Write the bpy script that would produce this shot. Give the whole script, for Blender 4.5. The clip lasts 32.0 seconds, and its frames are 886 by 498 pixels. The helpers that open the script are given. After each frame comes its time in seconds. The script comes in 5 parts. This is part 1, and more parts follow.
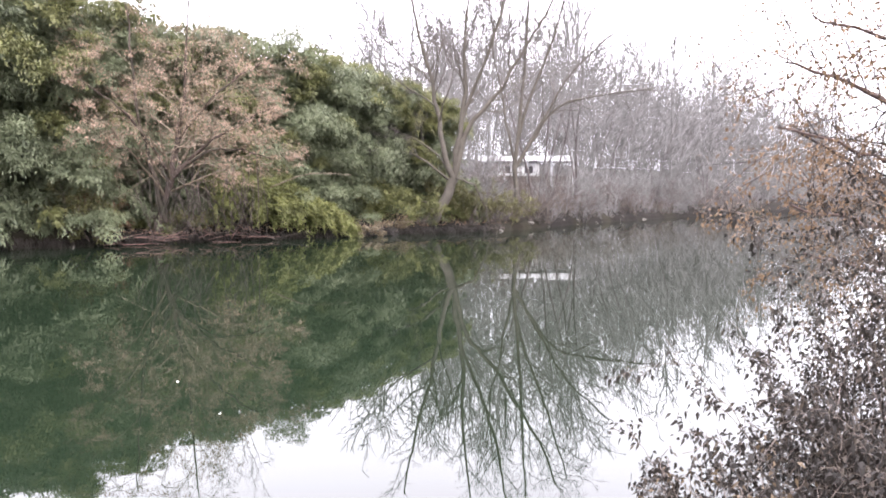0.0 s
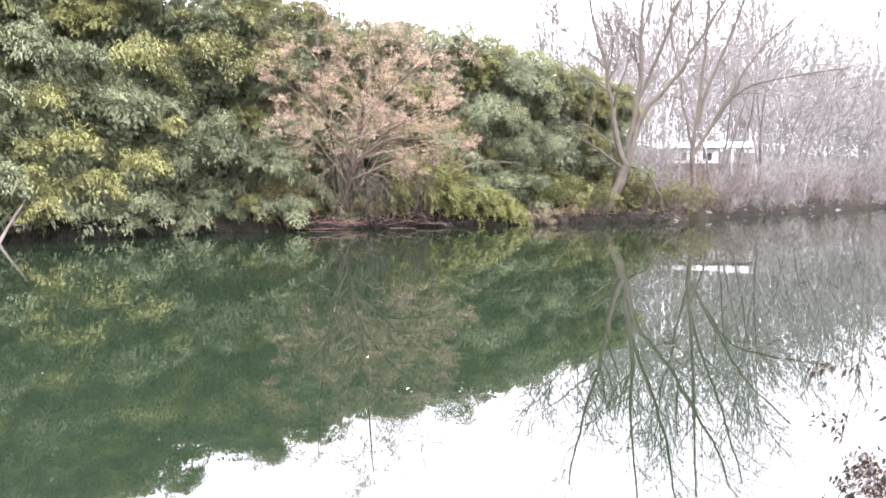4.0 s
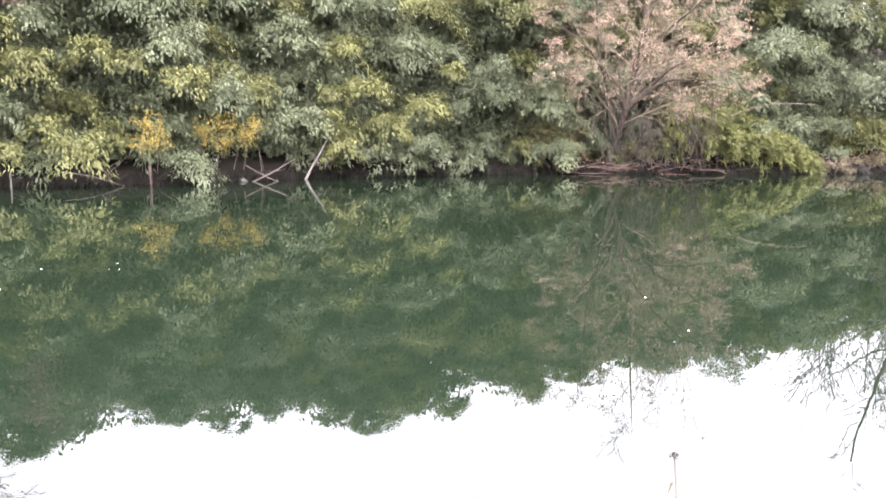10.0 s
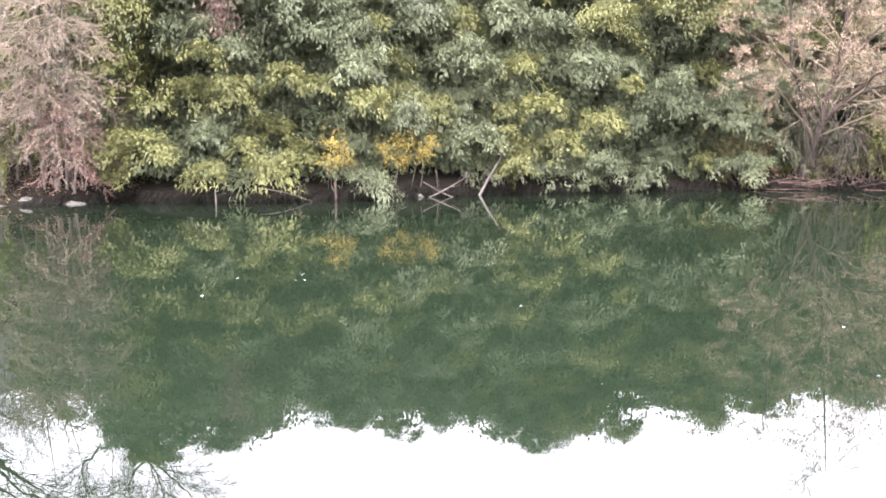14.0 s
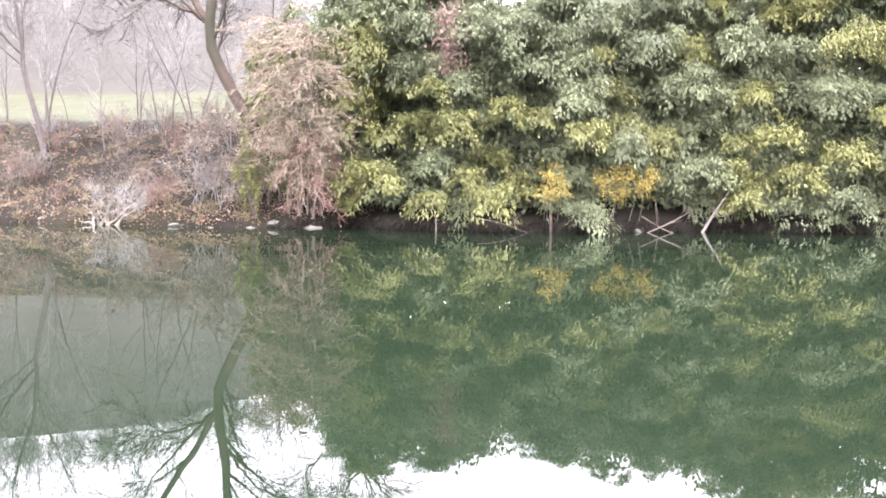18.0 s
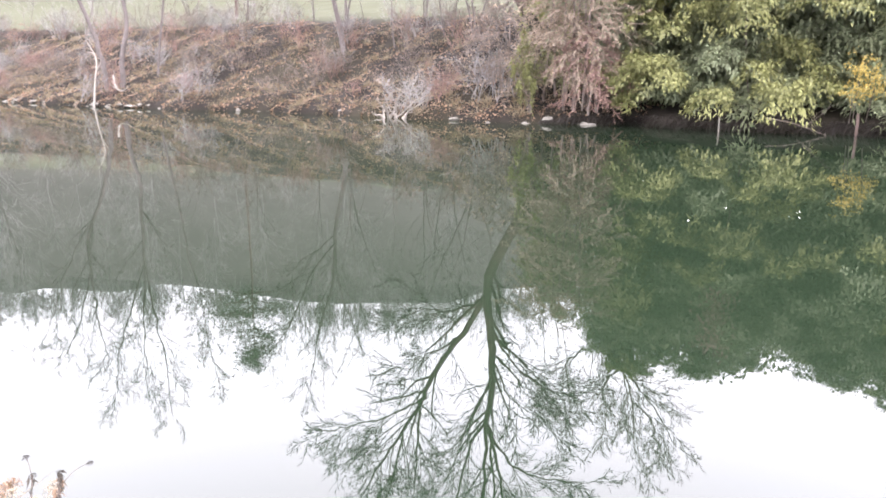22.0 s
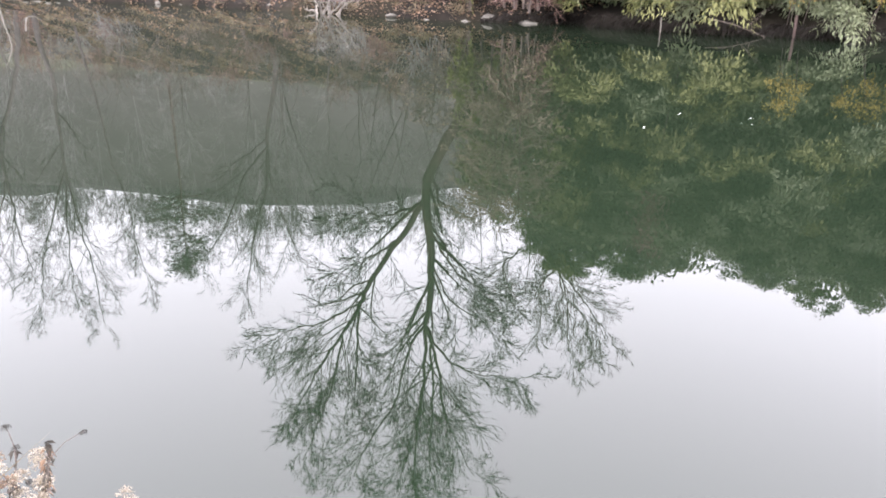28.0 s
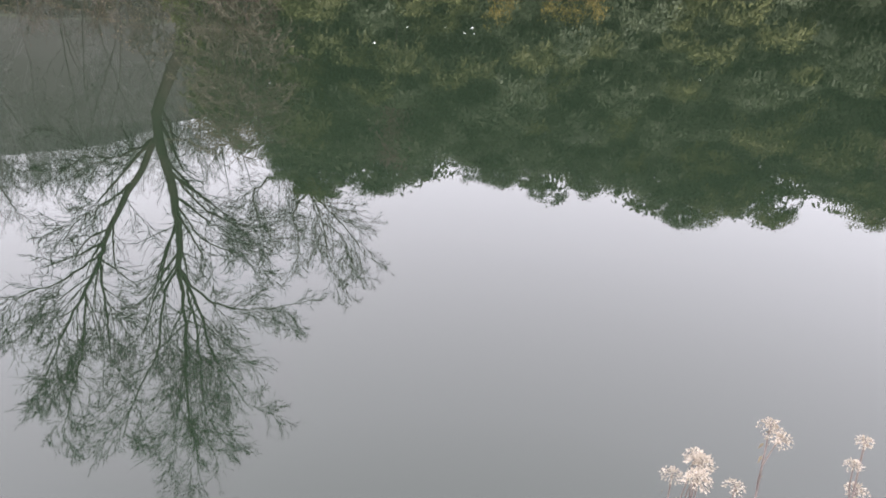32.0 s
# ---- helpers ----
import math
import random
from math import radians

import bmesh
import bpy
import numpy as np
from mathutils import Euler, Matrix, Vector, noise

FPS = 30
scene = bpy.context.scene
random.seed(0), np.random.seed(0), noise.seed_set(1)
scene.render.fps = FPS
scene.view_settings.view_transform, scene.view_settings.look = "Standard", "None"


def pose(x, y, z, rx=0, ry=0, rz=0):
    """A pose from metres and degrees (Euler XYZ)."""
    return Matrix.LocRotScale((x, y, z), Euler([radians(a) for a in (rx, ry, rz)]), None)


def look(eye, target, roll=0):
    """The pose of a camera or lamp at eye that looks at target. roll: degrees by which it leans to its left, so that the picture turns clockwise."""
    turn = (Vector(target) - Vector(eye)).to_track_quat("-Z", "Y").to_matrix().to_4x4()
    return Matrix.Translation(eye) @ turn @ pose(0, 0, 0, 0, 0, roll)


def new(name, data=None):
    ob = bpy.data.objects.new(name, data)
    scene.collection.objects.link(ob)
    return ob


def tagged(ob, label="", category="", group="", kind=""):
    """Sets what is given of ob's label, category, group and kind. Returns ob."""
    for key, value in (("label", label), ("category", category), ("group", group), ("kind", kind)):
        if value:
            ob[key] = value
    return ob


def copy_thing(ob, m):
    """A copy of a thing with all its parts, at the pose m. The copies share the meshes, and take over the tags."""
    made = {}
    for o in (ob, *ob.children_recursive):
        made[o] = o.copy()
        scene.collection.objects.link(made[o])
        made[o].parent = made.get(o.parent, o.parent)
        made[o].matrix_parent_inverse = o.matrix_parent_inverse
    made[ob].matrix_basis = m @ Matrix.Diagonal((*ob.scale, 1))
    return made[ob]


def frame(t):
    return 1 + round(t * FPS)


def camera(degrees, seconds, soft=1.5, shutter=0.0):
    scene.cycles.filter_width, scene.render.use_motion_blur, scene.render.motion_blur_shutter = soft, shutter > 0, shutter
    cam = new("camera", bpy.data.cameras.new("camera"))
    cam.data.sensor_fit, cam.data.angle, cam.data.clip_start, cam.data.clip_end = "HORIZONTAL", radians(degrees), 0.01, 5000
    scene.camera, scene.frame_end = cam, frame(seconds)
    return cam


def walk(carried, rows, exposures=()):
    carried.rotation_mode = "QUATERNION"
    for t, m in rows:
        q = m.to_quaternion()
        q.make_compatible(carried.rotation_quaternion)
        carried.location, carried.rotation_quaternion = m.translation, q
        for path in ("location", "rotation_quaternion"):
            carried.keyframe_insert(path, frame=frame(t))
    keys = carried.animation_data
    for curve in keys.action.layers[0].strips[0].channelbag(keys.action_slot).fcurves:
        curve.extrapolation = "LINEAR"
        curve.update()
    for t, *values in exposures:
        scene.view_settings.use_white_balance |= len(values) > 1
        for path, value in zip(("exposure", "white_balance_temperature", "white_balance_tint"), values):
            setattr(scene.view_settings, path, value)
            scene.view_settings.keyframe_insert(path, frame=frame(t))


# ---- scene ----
cam = camera(60.47, 32.0, soft=1.8)
# seconds, place in metres, turn to the right, tilt up and lean in degrees
PATH = [
    (0, 0.455, 0.479, 2.233, 30.06, -3.92, 0.27),
    (0.5, 0.445, 0.473, 2.235, 28.65, -4.31, 0.12),
    (1, 0.433, 0.467, 2.237, 27.36, -4.43, 0.00),
    (1.5, 0.416, 0.457, 2.239, 26.07, -4.48, -0.13),
    (2, 0.390, 0.437, 2.242, 24.41, -4.52, -0.12),
    (2.5, 0.353, 0.409, 2.246, 22.76, -4.57, -0.12),
    (3, 0.311, 0.376, 2.250, 21.04, -4.60, -0.04),
    (3.5, 0.268, 0.342, 2.254, 19.29, -4.72, 0.17),
    (4, 0.215, 0.327, 2.250, 17.52, -4.91, 0.39),
    (4.5, 0.151, 0.336, 2.233, 15.72, -5.22, 0.62),
    (5, 0.092, 0.350, 2.213, 13.91, -5.65, 0.80),
    (5.5, 0.053, 0.353, 2.197, 12.13, -6.19, 0.90),
    (6, 0.030, 0.342, 2.185, 10.36, -6.79, 0.94),
    (6.5, 0.007, 0.332, 2.173, 8.50, -7.42, 0.97),
    (7, -0.015, 0.320, 2.162, 6.68, -8.09, 0.99),
    (7.5, -0.030, 0.306, 2.153, 5.21, -8.61, 0.90),
    (8, -0.037, 0.287, 2.147, 3.82, -8.85, 0.68),
    (8.5, -0.038, 0.266, 2.143, 2.70, -8.85, 0.58),
    (9, -0.037, 0.245, 2.139, 1.27, -8.91, 0.48),
    (9.5, -0.035, 0.231, 2.138, -0.35, -9.00, 0.47),
    (10, -0.033, 0.228, 2.138, -2.12, -9.07, 0.51),
    (10.5, -0.029, 0.231, 2.140, -3.87, -9.16, 0.47),
    (11, -0.026, 0.236, 2.143, -5.52, -9.21, 0.44),
    (11.5, -0.025, 0.242, 2.145, -7.32, -9.28, 0.39),
    (12, -0.025, 0.249, 2.147, -9.13, -9.37, 0.26),
    (12.5, -0.027, 0.257, 2.150, -10.91, -9.41, 0.14),
    (13, -0.028, 0.265, 2.153, -12.56, -9.23, -0.04),
    (13.5, -0.030, 0.273, 2.155, -14.08, -8.69, -0.15),
    (14, -0.027, 0.279, 2.155, -15.19, -7.94, -0.28),
    (14.5, -0.015, 0.283, 2.150, -15.90, -6.91, -0.40),
    (15, 0.005, 0.289, 2.143, -16.80, -5.84, -0.43),
    (15.5, 0.033, 0.300, 2.135, -18.51, -4.99, -0.30),
    (16, 0.064, 0.314, 2.127, -20.82, -4.33, -0.07),
    (16.5, 0.095, 0.329, 2.120, -23.50, -4.34, 0.04),
    (17, 0.125, 0.343, 2.112, -26.27, -4.65, 0.13),
    (17.5, 0.148, 0.354, 2.107, -29.09, -5.02, 0.31),
    (18, 0.163, 0.362, 2.105, -31.68, -5.44, 0.42),
    (18.5, 0.171, 0.366, 2.105, -34.42, -5.94, 0.56),
    (19, 0.179, 0.367, 2.106, -37.14, -6.55, 0.71),
    (19.5, 0.189, 0.357, 2.107, -39.69, -7.35, 0.73),
    (20, 0.203, 0.331, 2.109, -42.29, -8.52, 0.77),
    (20.5, 0.220, 0.294, 2.111, -44.82, -9.99, 0.77),
    (21, 0.232, 0.255, 2.114, -47.11, -11.41, 0.68),
    (21.5, 0.216, 0.220, 2.119, -49.57, -12.68, 0.54),
    (22, 0.159, 0.192, 2.126, -51.75, -13.29, 0.29),
    (22.5, 0.076, 0.169, 2.134, -53.81, -13.58, -0.04),
    (23, -0.012, 0.151, 2.140, -55.75, -13.72, -0.41),
    (23.5, -0.099, 0.140, 2.144, -57.83, -13.81, -0.77),
    (24, -0.185, 0.133, 2.145, -59.47, -13.92, -1.12),
    (24.5, -0.271, 0.127, 2.146, -60.42, -14.04, -1.35),
    (25, -0.331, 0.129, 2.145, -60.71, -14.36, -1.34),
    (25.5, -0.350, 0.139, 2.142, -59.83, -15.04, -0.96),
    (26, -0.343, 0.150, 2.141, -57.93, -15.97, -0.39),
    (26.5, -0.326, 0.153, 2.144, -55.18, -17.04, 0.20),
    (27, -0.309, 0.149, 2.149, -52.08, -18.16, 0.74),
    (27.5, -0.293, 0.145, 2.155, -49.05, -19.42, 1.09),
    (28, -0.278, 0.142, 2.160, -46.29, -20.66, 1.34),
    (28.5, -0.268, 0.139, 2.165, -43.59, -21.88, 1.75),
    (29, -0.261, 0.137, 2.169, -41.47, -22.81, 1.63),
    (29.5, -0.257, 0.136, 2.173, -38.98, -23.56, 1.60),
    (30, -0.254, 0.134, 2.176, -36.31, -24.22, 1.85),
    (30.5, -0.250, 0.133, 2.178, -33.68, -24.72, 1.86),
    (31, -0.247, 0.132, 2.179, -31.04, -25.24, 1.89),
    (31.5, -0.244, 0.131, 2.180, -28.55, -25.65, 1.73),
    (32, -0.241, 0.130, 2.181, -26.18, -26.00, 1.88),
]
EXPOSURES = [(0, 0.52), (1, 0.73), (2, 0.86), (3.5, 1.06), (6, 1.2), (9, 1.08), (13, 1.08), (15.5, 1.45), (17, 1.46), (19, 1.38), (21, 1.22), (23, 0.9), (24.5, 0.77), (27, 0.65), (28, 0.62), (29, 0.5), (30, 0.41), (32, 0.16)]
walk(cam, [(t, pose(x, y, z, 90 + tilt, 0, -turn) @ pose(0, 0, 0, 0, 0, lean)) for t, x, y, z, turn, tilt, lean in PATH], EXPOSURES)

# ---- sky and light: an even winter overcast, brighter overhead ----
world = bpy.data.worlds.new("overcast_sky")
scene.world = world
world.use_nodes = True
wn, wl = world.node_tree.nodes, world.node_tree.links
wn.clear()
w_out, w_bg = wn.new("ShaderNodeOutputWorld"), wn.new("ShaderNodeBackground")
w_sky, w_grey = wn.new("ShaderNodeTexSky"), wn.new("ShaderNodeHueSaturation")
w_sky.sky_type, w_sky.sun_disc = "NISHITA", False
w_sky.sun_elevation, w_sky.sun_rotation, w_sky.dust_density = radians(28), radians(150), 4.0
w_grey.inputs["Saturation"].default_value = 0.25
w_grey.inputs["Value"].default_value = 0.12
w_coord, w_sep, w_range, w_cloud, w_mix = (wn.new(n) for n in ("ShaderNodeTexCoord", "ShaderNodeSeparateXYZ", "ShaderNodeMapRange", "ShaderNodeMixRGB", "ShaderNodeMixRGB"))
w_range.inputs["From Min"].default_value, w_range.inputs["From Max"].default_value = 0.0, 0.62
w_cloud.inputs[1].default_value = (2.07, 2.1, 2.28, 1)
w_cloud.inputs[2].default_value = (8.35, 7.85, 8.95, 1)
w_mix.inputs[0].default_value = 0.12
wl.new(w_coord.outputs["Generated"], w_sep.inputs[0])
wl.new(w_sep.outputs["Z"], w_range.inputs["Value"])
wl.new(w_range.outputs[0], w_cloud.inputs[0])
wl.new(w_sky.outputs[0], w_grey.inputs["Color"])
wl.new(w_cloud.outputs[0], w_mix.inputs[1])
wl.new(w_grey.outputs[0], w_mix.inputs[2])
wl.new(w_mix.outputs[0], w_bg.inputs["Color"])
w_bg.inputs["Strength"].default_value = 1.0
wl.new(w_bg.outputs[0], w_out.inputs[0])
sun = new("sun", bpy.data.lights.new("sun", "SUN"))
sun.data.energy, sun.data.angle, sun.data.color = 0.9, radians(40), (1.0, 0.96, 0.9)
sun.matrix_world = look((5, 10, 62), (0, 30, 0))


# ---- materials ----
def material(name, dark, light, scale=4.0, fine=40.0, rough=0.8, bump=0.3, spread=0.0, through_light=0.0, patch=None, patch_scale=0.5, piece=False, tone=0.0):
    """A surface with two scales of change; patch: a third colour in large patches; spread: how much whole objects differ."""
    m = bpy.data.materials.new(name)
    m.use_nodes = True
    n, l = m.node_tree.nodes, m.node_tree.links
    b, out = n["Principled BSDF"], n["Material Output"]
    geo = n.new("ShaderNodeNewGeometry")
    big, small, mix = n.new("ShaderNodeTexNoise"), n.new("ShaderNodeTexNoise"), n.new("ShaderNodeMixRGB")
    big.inputs["Scale"].default_value, small.inputs["Scale"].default_value = scale, fine
    big.inputs["Detail"].default_value, small.inputs["Detail"].default_value = 4, 5
    l.new(geo.outputs["Position"], big.inputs["Vector"])
    l.new(geo.outputs["Position"], small.inputs["Vector"])
    add = n.new("ShaderNodeMath")
    add.operation = "ADD"
    if piece:
        add.operation = "MULTIPLY_ADD"
        add.inputs[1].default_value = 0.18
        shift = n.new("ShaderNodeMath")
        shift.operation = "MULTIPLY_ADD"
        shift.inputs[1].default_value, shift.inputs[2].default_value = 1.3, 0.26
        l.new(big.outputs[0], shift.inputs[0])
        l.new(geo.outputs["Random Per Island"], add.inputs[0])
        l.new(shift.outputs[0], add.inputs[2])
    else:
        l.new(small.outputs[0], add.inputs[0])
        l.new(big.outputs[0], add.inputs[1])
    last = add
    if spread:
        info, more = n.new("ShaderNodeObjectInfo"), n.new("ShaderNodeMath")
        more.operation = "MULTIPLY_ADD"
        more.inputs[1].default_value = spread
        l.new(info.outputs["Random"], more.inputs[0])
        l.new(add.outputs[0], more.inputs[2])
        last = more
    rng = n.new("ShaderNodeMapRange")
    rng.inputs["From Min"].default_value = 0.55 + tone
    rng.inputs["From Max"].default_value = 1.45 + spread * 0.8 + tone
    l.new(last.outputs[0], rng.inputs["Value"])
    mix.inputs[1].default_value, mix.inputs[2].default_value = (*dark, 1), (*light, 1)
    l.new(rng.outputs[0], mix.inputs[0])
    colour = mix
    if patch:
        p, ramp, pm = n.new("ShaderNodeTexNoise"), n.new("ShaderNodeMapRange"), n.new("ShaderNodeMixRGB")
        p.inputs["Scale"].default_value, p.inputs["Detail"].default_value = patch_scale, 3
        l.new(geo.outputs["Position"], p.inputs["Vector"])
        ramp.inputs["From Min"].default_value, ramp.inputs["From Max"].default_value = 0.48, 0.66
        l.new(p.outputs[0], ramp.inputs["Value"])
        l.new(ramp.outputs[0], pm.inputs[0])
        l.new(mix.outputs[0], pm.inputs[1])
        pm.inputs[2].default_value = (*patch, 1)
        colour = pm
    l.new(colour.outputs[0], b.inputs["Base Color"])
    b.inputs["Roughness"].default_value = rough
    b.inputs["Specular IOR Level"].default_value = 0.08 if rough > 0.75 else 0.16
    if bump:
        bm_ = n.new("ShaderNodeBump")
        bm_.inputs["Strength"].default_value, bm_.inputs["Distance"].default_value = bump, 0.02
        l.new(small.outputs[0], bm_.inputs["Height"])
        l.new(bm_.outputs[0], b.inputs["Normal"])
    if through_light:
        tr, ms = n.new("ShaderNodeBsdfTranslucent"), n.new("ShaderNodeMixShader")
        l.new(colour.outputs[0], tr.inputs["Color"])
        ms.inputs[0].default_value = through_light
        l.new(b.outputs[0], ms.inputs[1])
        l.new(tr.outputs[0], ms.inputs[2])
        l.new(ms.outputs[0], out.inputs["Surface"])
    return m


def leaf_material(name, dark, light, **more):
    return material(name, dark, light, scale=0.9, fine=18, rough=0.45, bump=0, through_light=0.28, piece=True, **more)


BAMBOO_LEAF = leaf_material("bamboo_leaf", (0.028, 0.037, 0.021), (0.2, 0.222, 0.127), spread=0.3)
BAMBOO_YOUNG = leaf_material("bamboo_young_leaf", (0.036, 0.042, 0.017), (0.214, 0.216, 0.083), spread=0.3)
BAMBOO_CULM = material("bamboo_culm", (0.05, 0.062, 0.03), (0.12, 0.128, 0.06), 3, 30, 0.45, 0.1)
MOUND_LEAF = leaf_material("mound_leaf", (0.042, 0.05, 0.018), (0.225, 0.23, 0.085))
YELLOW_LEAF = leaf_material("yellow_leaf", (0.14, 0.11, 0.03), (0.42, 0.33, 0.1))
OLIVE_LEAF = leaf_material("olive_leaf", (0.045, 0.05, 0.022), (0.14, 0.13, 0.055), spread=0.4)
DRY_PINK_LEAF = leaf_material("dry_pink_leaf", (0.14, 0.1, 0.072), (0.43, 0.32, 0.23))
RUST_LEAF = leaf_material("rust_leaf", (0.09, 0.052, 0.035), (0.24, 0.15, 0.095))
ORANGE_LEAF = leaf_material("orange_leaf", (0.065, 0.041, 0.024), (0.195, 0.13, 0.075))
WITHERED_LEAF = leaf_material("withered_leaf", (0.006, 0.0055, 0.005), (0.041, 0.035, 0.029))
# evergreen leaf greyed, with the mist in front of it put into the colour
HAZED_LEAF = leaf_material("hazed_leaf", (0.05, 0.055, 0.045), (0.12, 0.125, 0.105))
STRAW = leaf_material("straw", (0.07, 0.055, 0.034), (0.2, 0.165, 0.105))
GRASS_GREEN = leaf_material("grass_green", (0.07, 0.1, 0.032), (0.235, 0.24, 0.095))
LITTER = leaf_material("leaf_litter", (0.048, 0.032, 0.021), (0.3, 0.202, 0.132))
FADED_LEAF = leaf_material("faded_leaf", (0.02, 0.0165, 0.013), (0.095, 0.078, 0.06))
DEAD_WEED = leaf_material("dead_weed", (0.03, 0.022, 0.014), (0.17, 0.128, 0.082))
SEED_HEAD = leaf_material("seed_head", (0.17, 0.145, 0.11), (0.37, 0.33, 0.262))
FADED_GRASS = leaf_material("faded_grass", (0.03, 0.026, 0.022), (0.085, 0.076, 0.062))
BARK = material("grey_bark", (0.045, 0.032, 0.028), (0.135, 0.1, 0.09), 2.5, 22, 0.9, 0.6)
OLIVE_BARK = material("olive_bark", (0.042, 0.037, 0.03), (0.105, 0.094, 0.076), 2.5, 22, 0.9, 0.6)
GREY_STEM = material("grey_stem", (0.05, 0.043, 0.04), (0.135, 0.118, 0.11), 2.5, 22, 0.9, 0.5)
MOSSY_BARK = material("mossy_bark", (0.032, 0.024, 0.02), (0.095, 0.073, 0.06), 2.5, 22, 0.9, 0.6, patch=(0.04, 0.039, 0.028), patch_scale=0.7)
PALE_BARK = material("pale_bark", (0.11, 0.1, 0.088), (0.26, 0.235, 0.205), 2.0, 25, 0.85, 0.4)
TWIG = material("brown_twig", (0.055, 0.045, 0.038), (0.16, 0.135, 0.118), 1.5, 12, 0.9, 0)
DARK_TWIG = material("dark_twig", (0.018, 0.015, 0.014), (0.056, 0.048, 0.043), 1.5, 12, 0.9, 0)
# these two twig colours are paled to hold the haze of distance
HAZED_MAUVE_TWIG = material("hazed_mauve_twig", (0.12, 0.115, 0.109), (0.204, 0.196, 0.186), 0.3, 6, 0.95, 0)
HAZED_TWIG = material("hazed_twig", (0.094, 0.09, 0.086), (0.152, 0.146, 0.14), 0.3, 6, 0.95, 0)
OCHRE_TWIG = material("ochre_twig", (0.1, 0.08, 0.056), (0.23, 0.19, 0.14), 1.5, 12, 0.9, 0)
STRAND = material("pale_strand", (0.1, 0.08, 0.062), (0.25, 0.202, 0.155), 1.5, 12, 0.9, 0)
RED_TWIG = material("red_twig", (0.085, 0.05, 0.042), (0.2, 0.135, 0.115), 1.5, 12, 0.85, 0)
STONE = material("river_stone", (0.05, 0.047, 0.04), (0.16, 0.15, 0.13), 3, 25, 0.85, 0.5)
WHITE_PAINT = material("white_paint", (0.72, 0.72, 0.71), (0.84, 0.84, 0.83), 2, 20, 0.6, 0.05)
GREY_METAL = material("grey_sheet_metal", (0.4, 0.41, 0.42), (0.55, 0.56, 0.57), 2, 20, 0.45, 0.05)
DARK_OPENING = material("dark_opening", (0.03, 0.03, 0.035), (0.07, 0.07, 0.075), 2, 20, 0.5, 0)
FOAM = material("pale_flotsam", (0.6, 0.6, 0.55), (0.85, 0.85, 0.8), 20, 80, 0.7, 0)


def ground_material():
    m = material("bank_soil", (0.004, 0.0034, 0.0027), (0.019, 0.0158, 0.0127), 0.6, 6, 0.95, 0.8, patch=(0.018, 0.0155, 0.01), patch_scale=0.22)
    n, l = m.node_tree.nodes, m.node_tree.links
    b = n["Principled BSDF"]
    soil = b.inputs["Base Color"].links[0].from_socket
    at, mixed = n.new("ShaderNodeAttribute"), n.new("ShaderNodeMixRGB")
    at.attribute_name = "meadow"
    grass, ga, gb = n.new("ShaderNodeMixRGB"), n.new("ShaderNodeTexNoise"), n.new("ShaderNodeNewGeometry")
    ga.inputs["Scale"].default_value, ga.inputs["Detail"].default_value = 0.5, 6
    l.new(gb.outputs["Position"], ga.inputs["Vector"])
    l.new(ga.outputs[0], grass.inputs[0])
    grass.inputs[1].default_value, grass.inputs[2].default_value = (0.03, 0.032, 0.018, 1), (0.05, 0.052, 0.032, 1)
    l.new(at.outputs["Fac"], mixed.inputs[0])
    l.new(soil, mixed.inputs[1])
    l.new(grass.outputs[0], mixed.inputs[2])
    wood, floor, fa = n.new("ShaderNodeAttribute"), n.new("ShaderNodeMixRGB"), n.new("ShaderNodeMixRGB")
    wood.attribute_name = "wooded"
    l.new(ga.outputs[0], fa.inputs[0])
    fa.inputs[1].default_value, fa.inputs[2].default_value = (0.03, 0.028, 0.025, 1), (0.055, 0.051, 0.046, 1)
    l.new(wood.outputs["Fac"], floor.inputs[0])
    l.new(mixed.outputs[0], floor.inputs[1])
    l.new(fa.outputs[0], floor.inputs[2])
    l.new(floor.outputs[0], b.inputs["Base Color"])
    return m


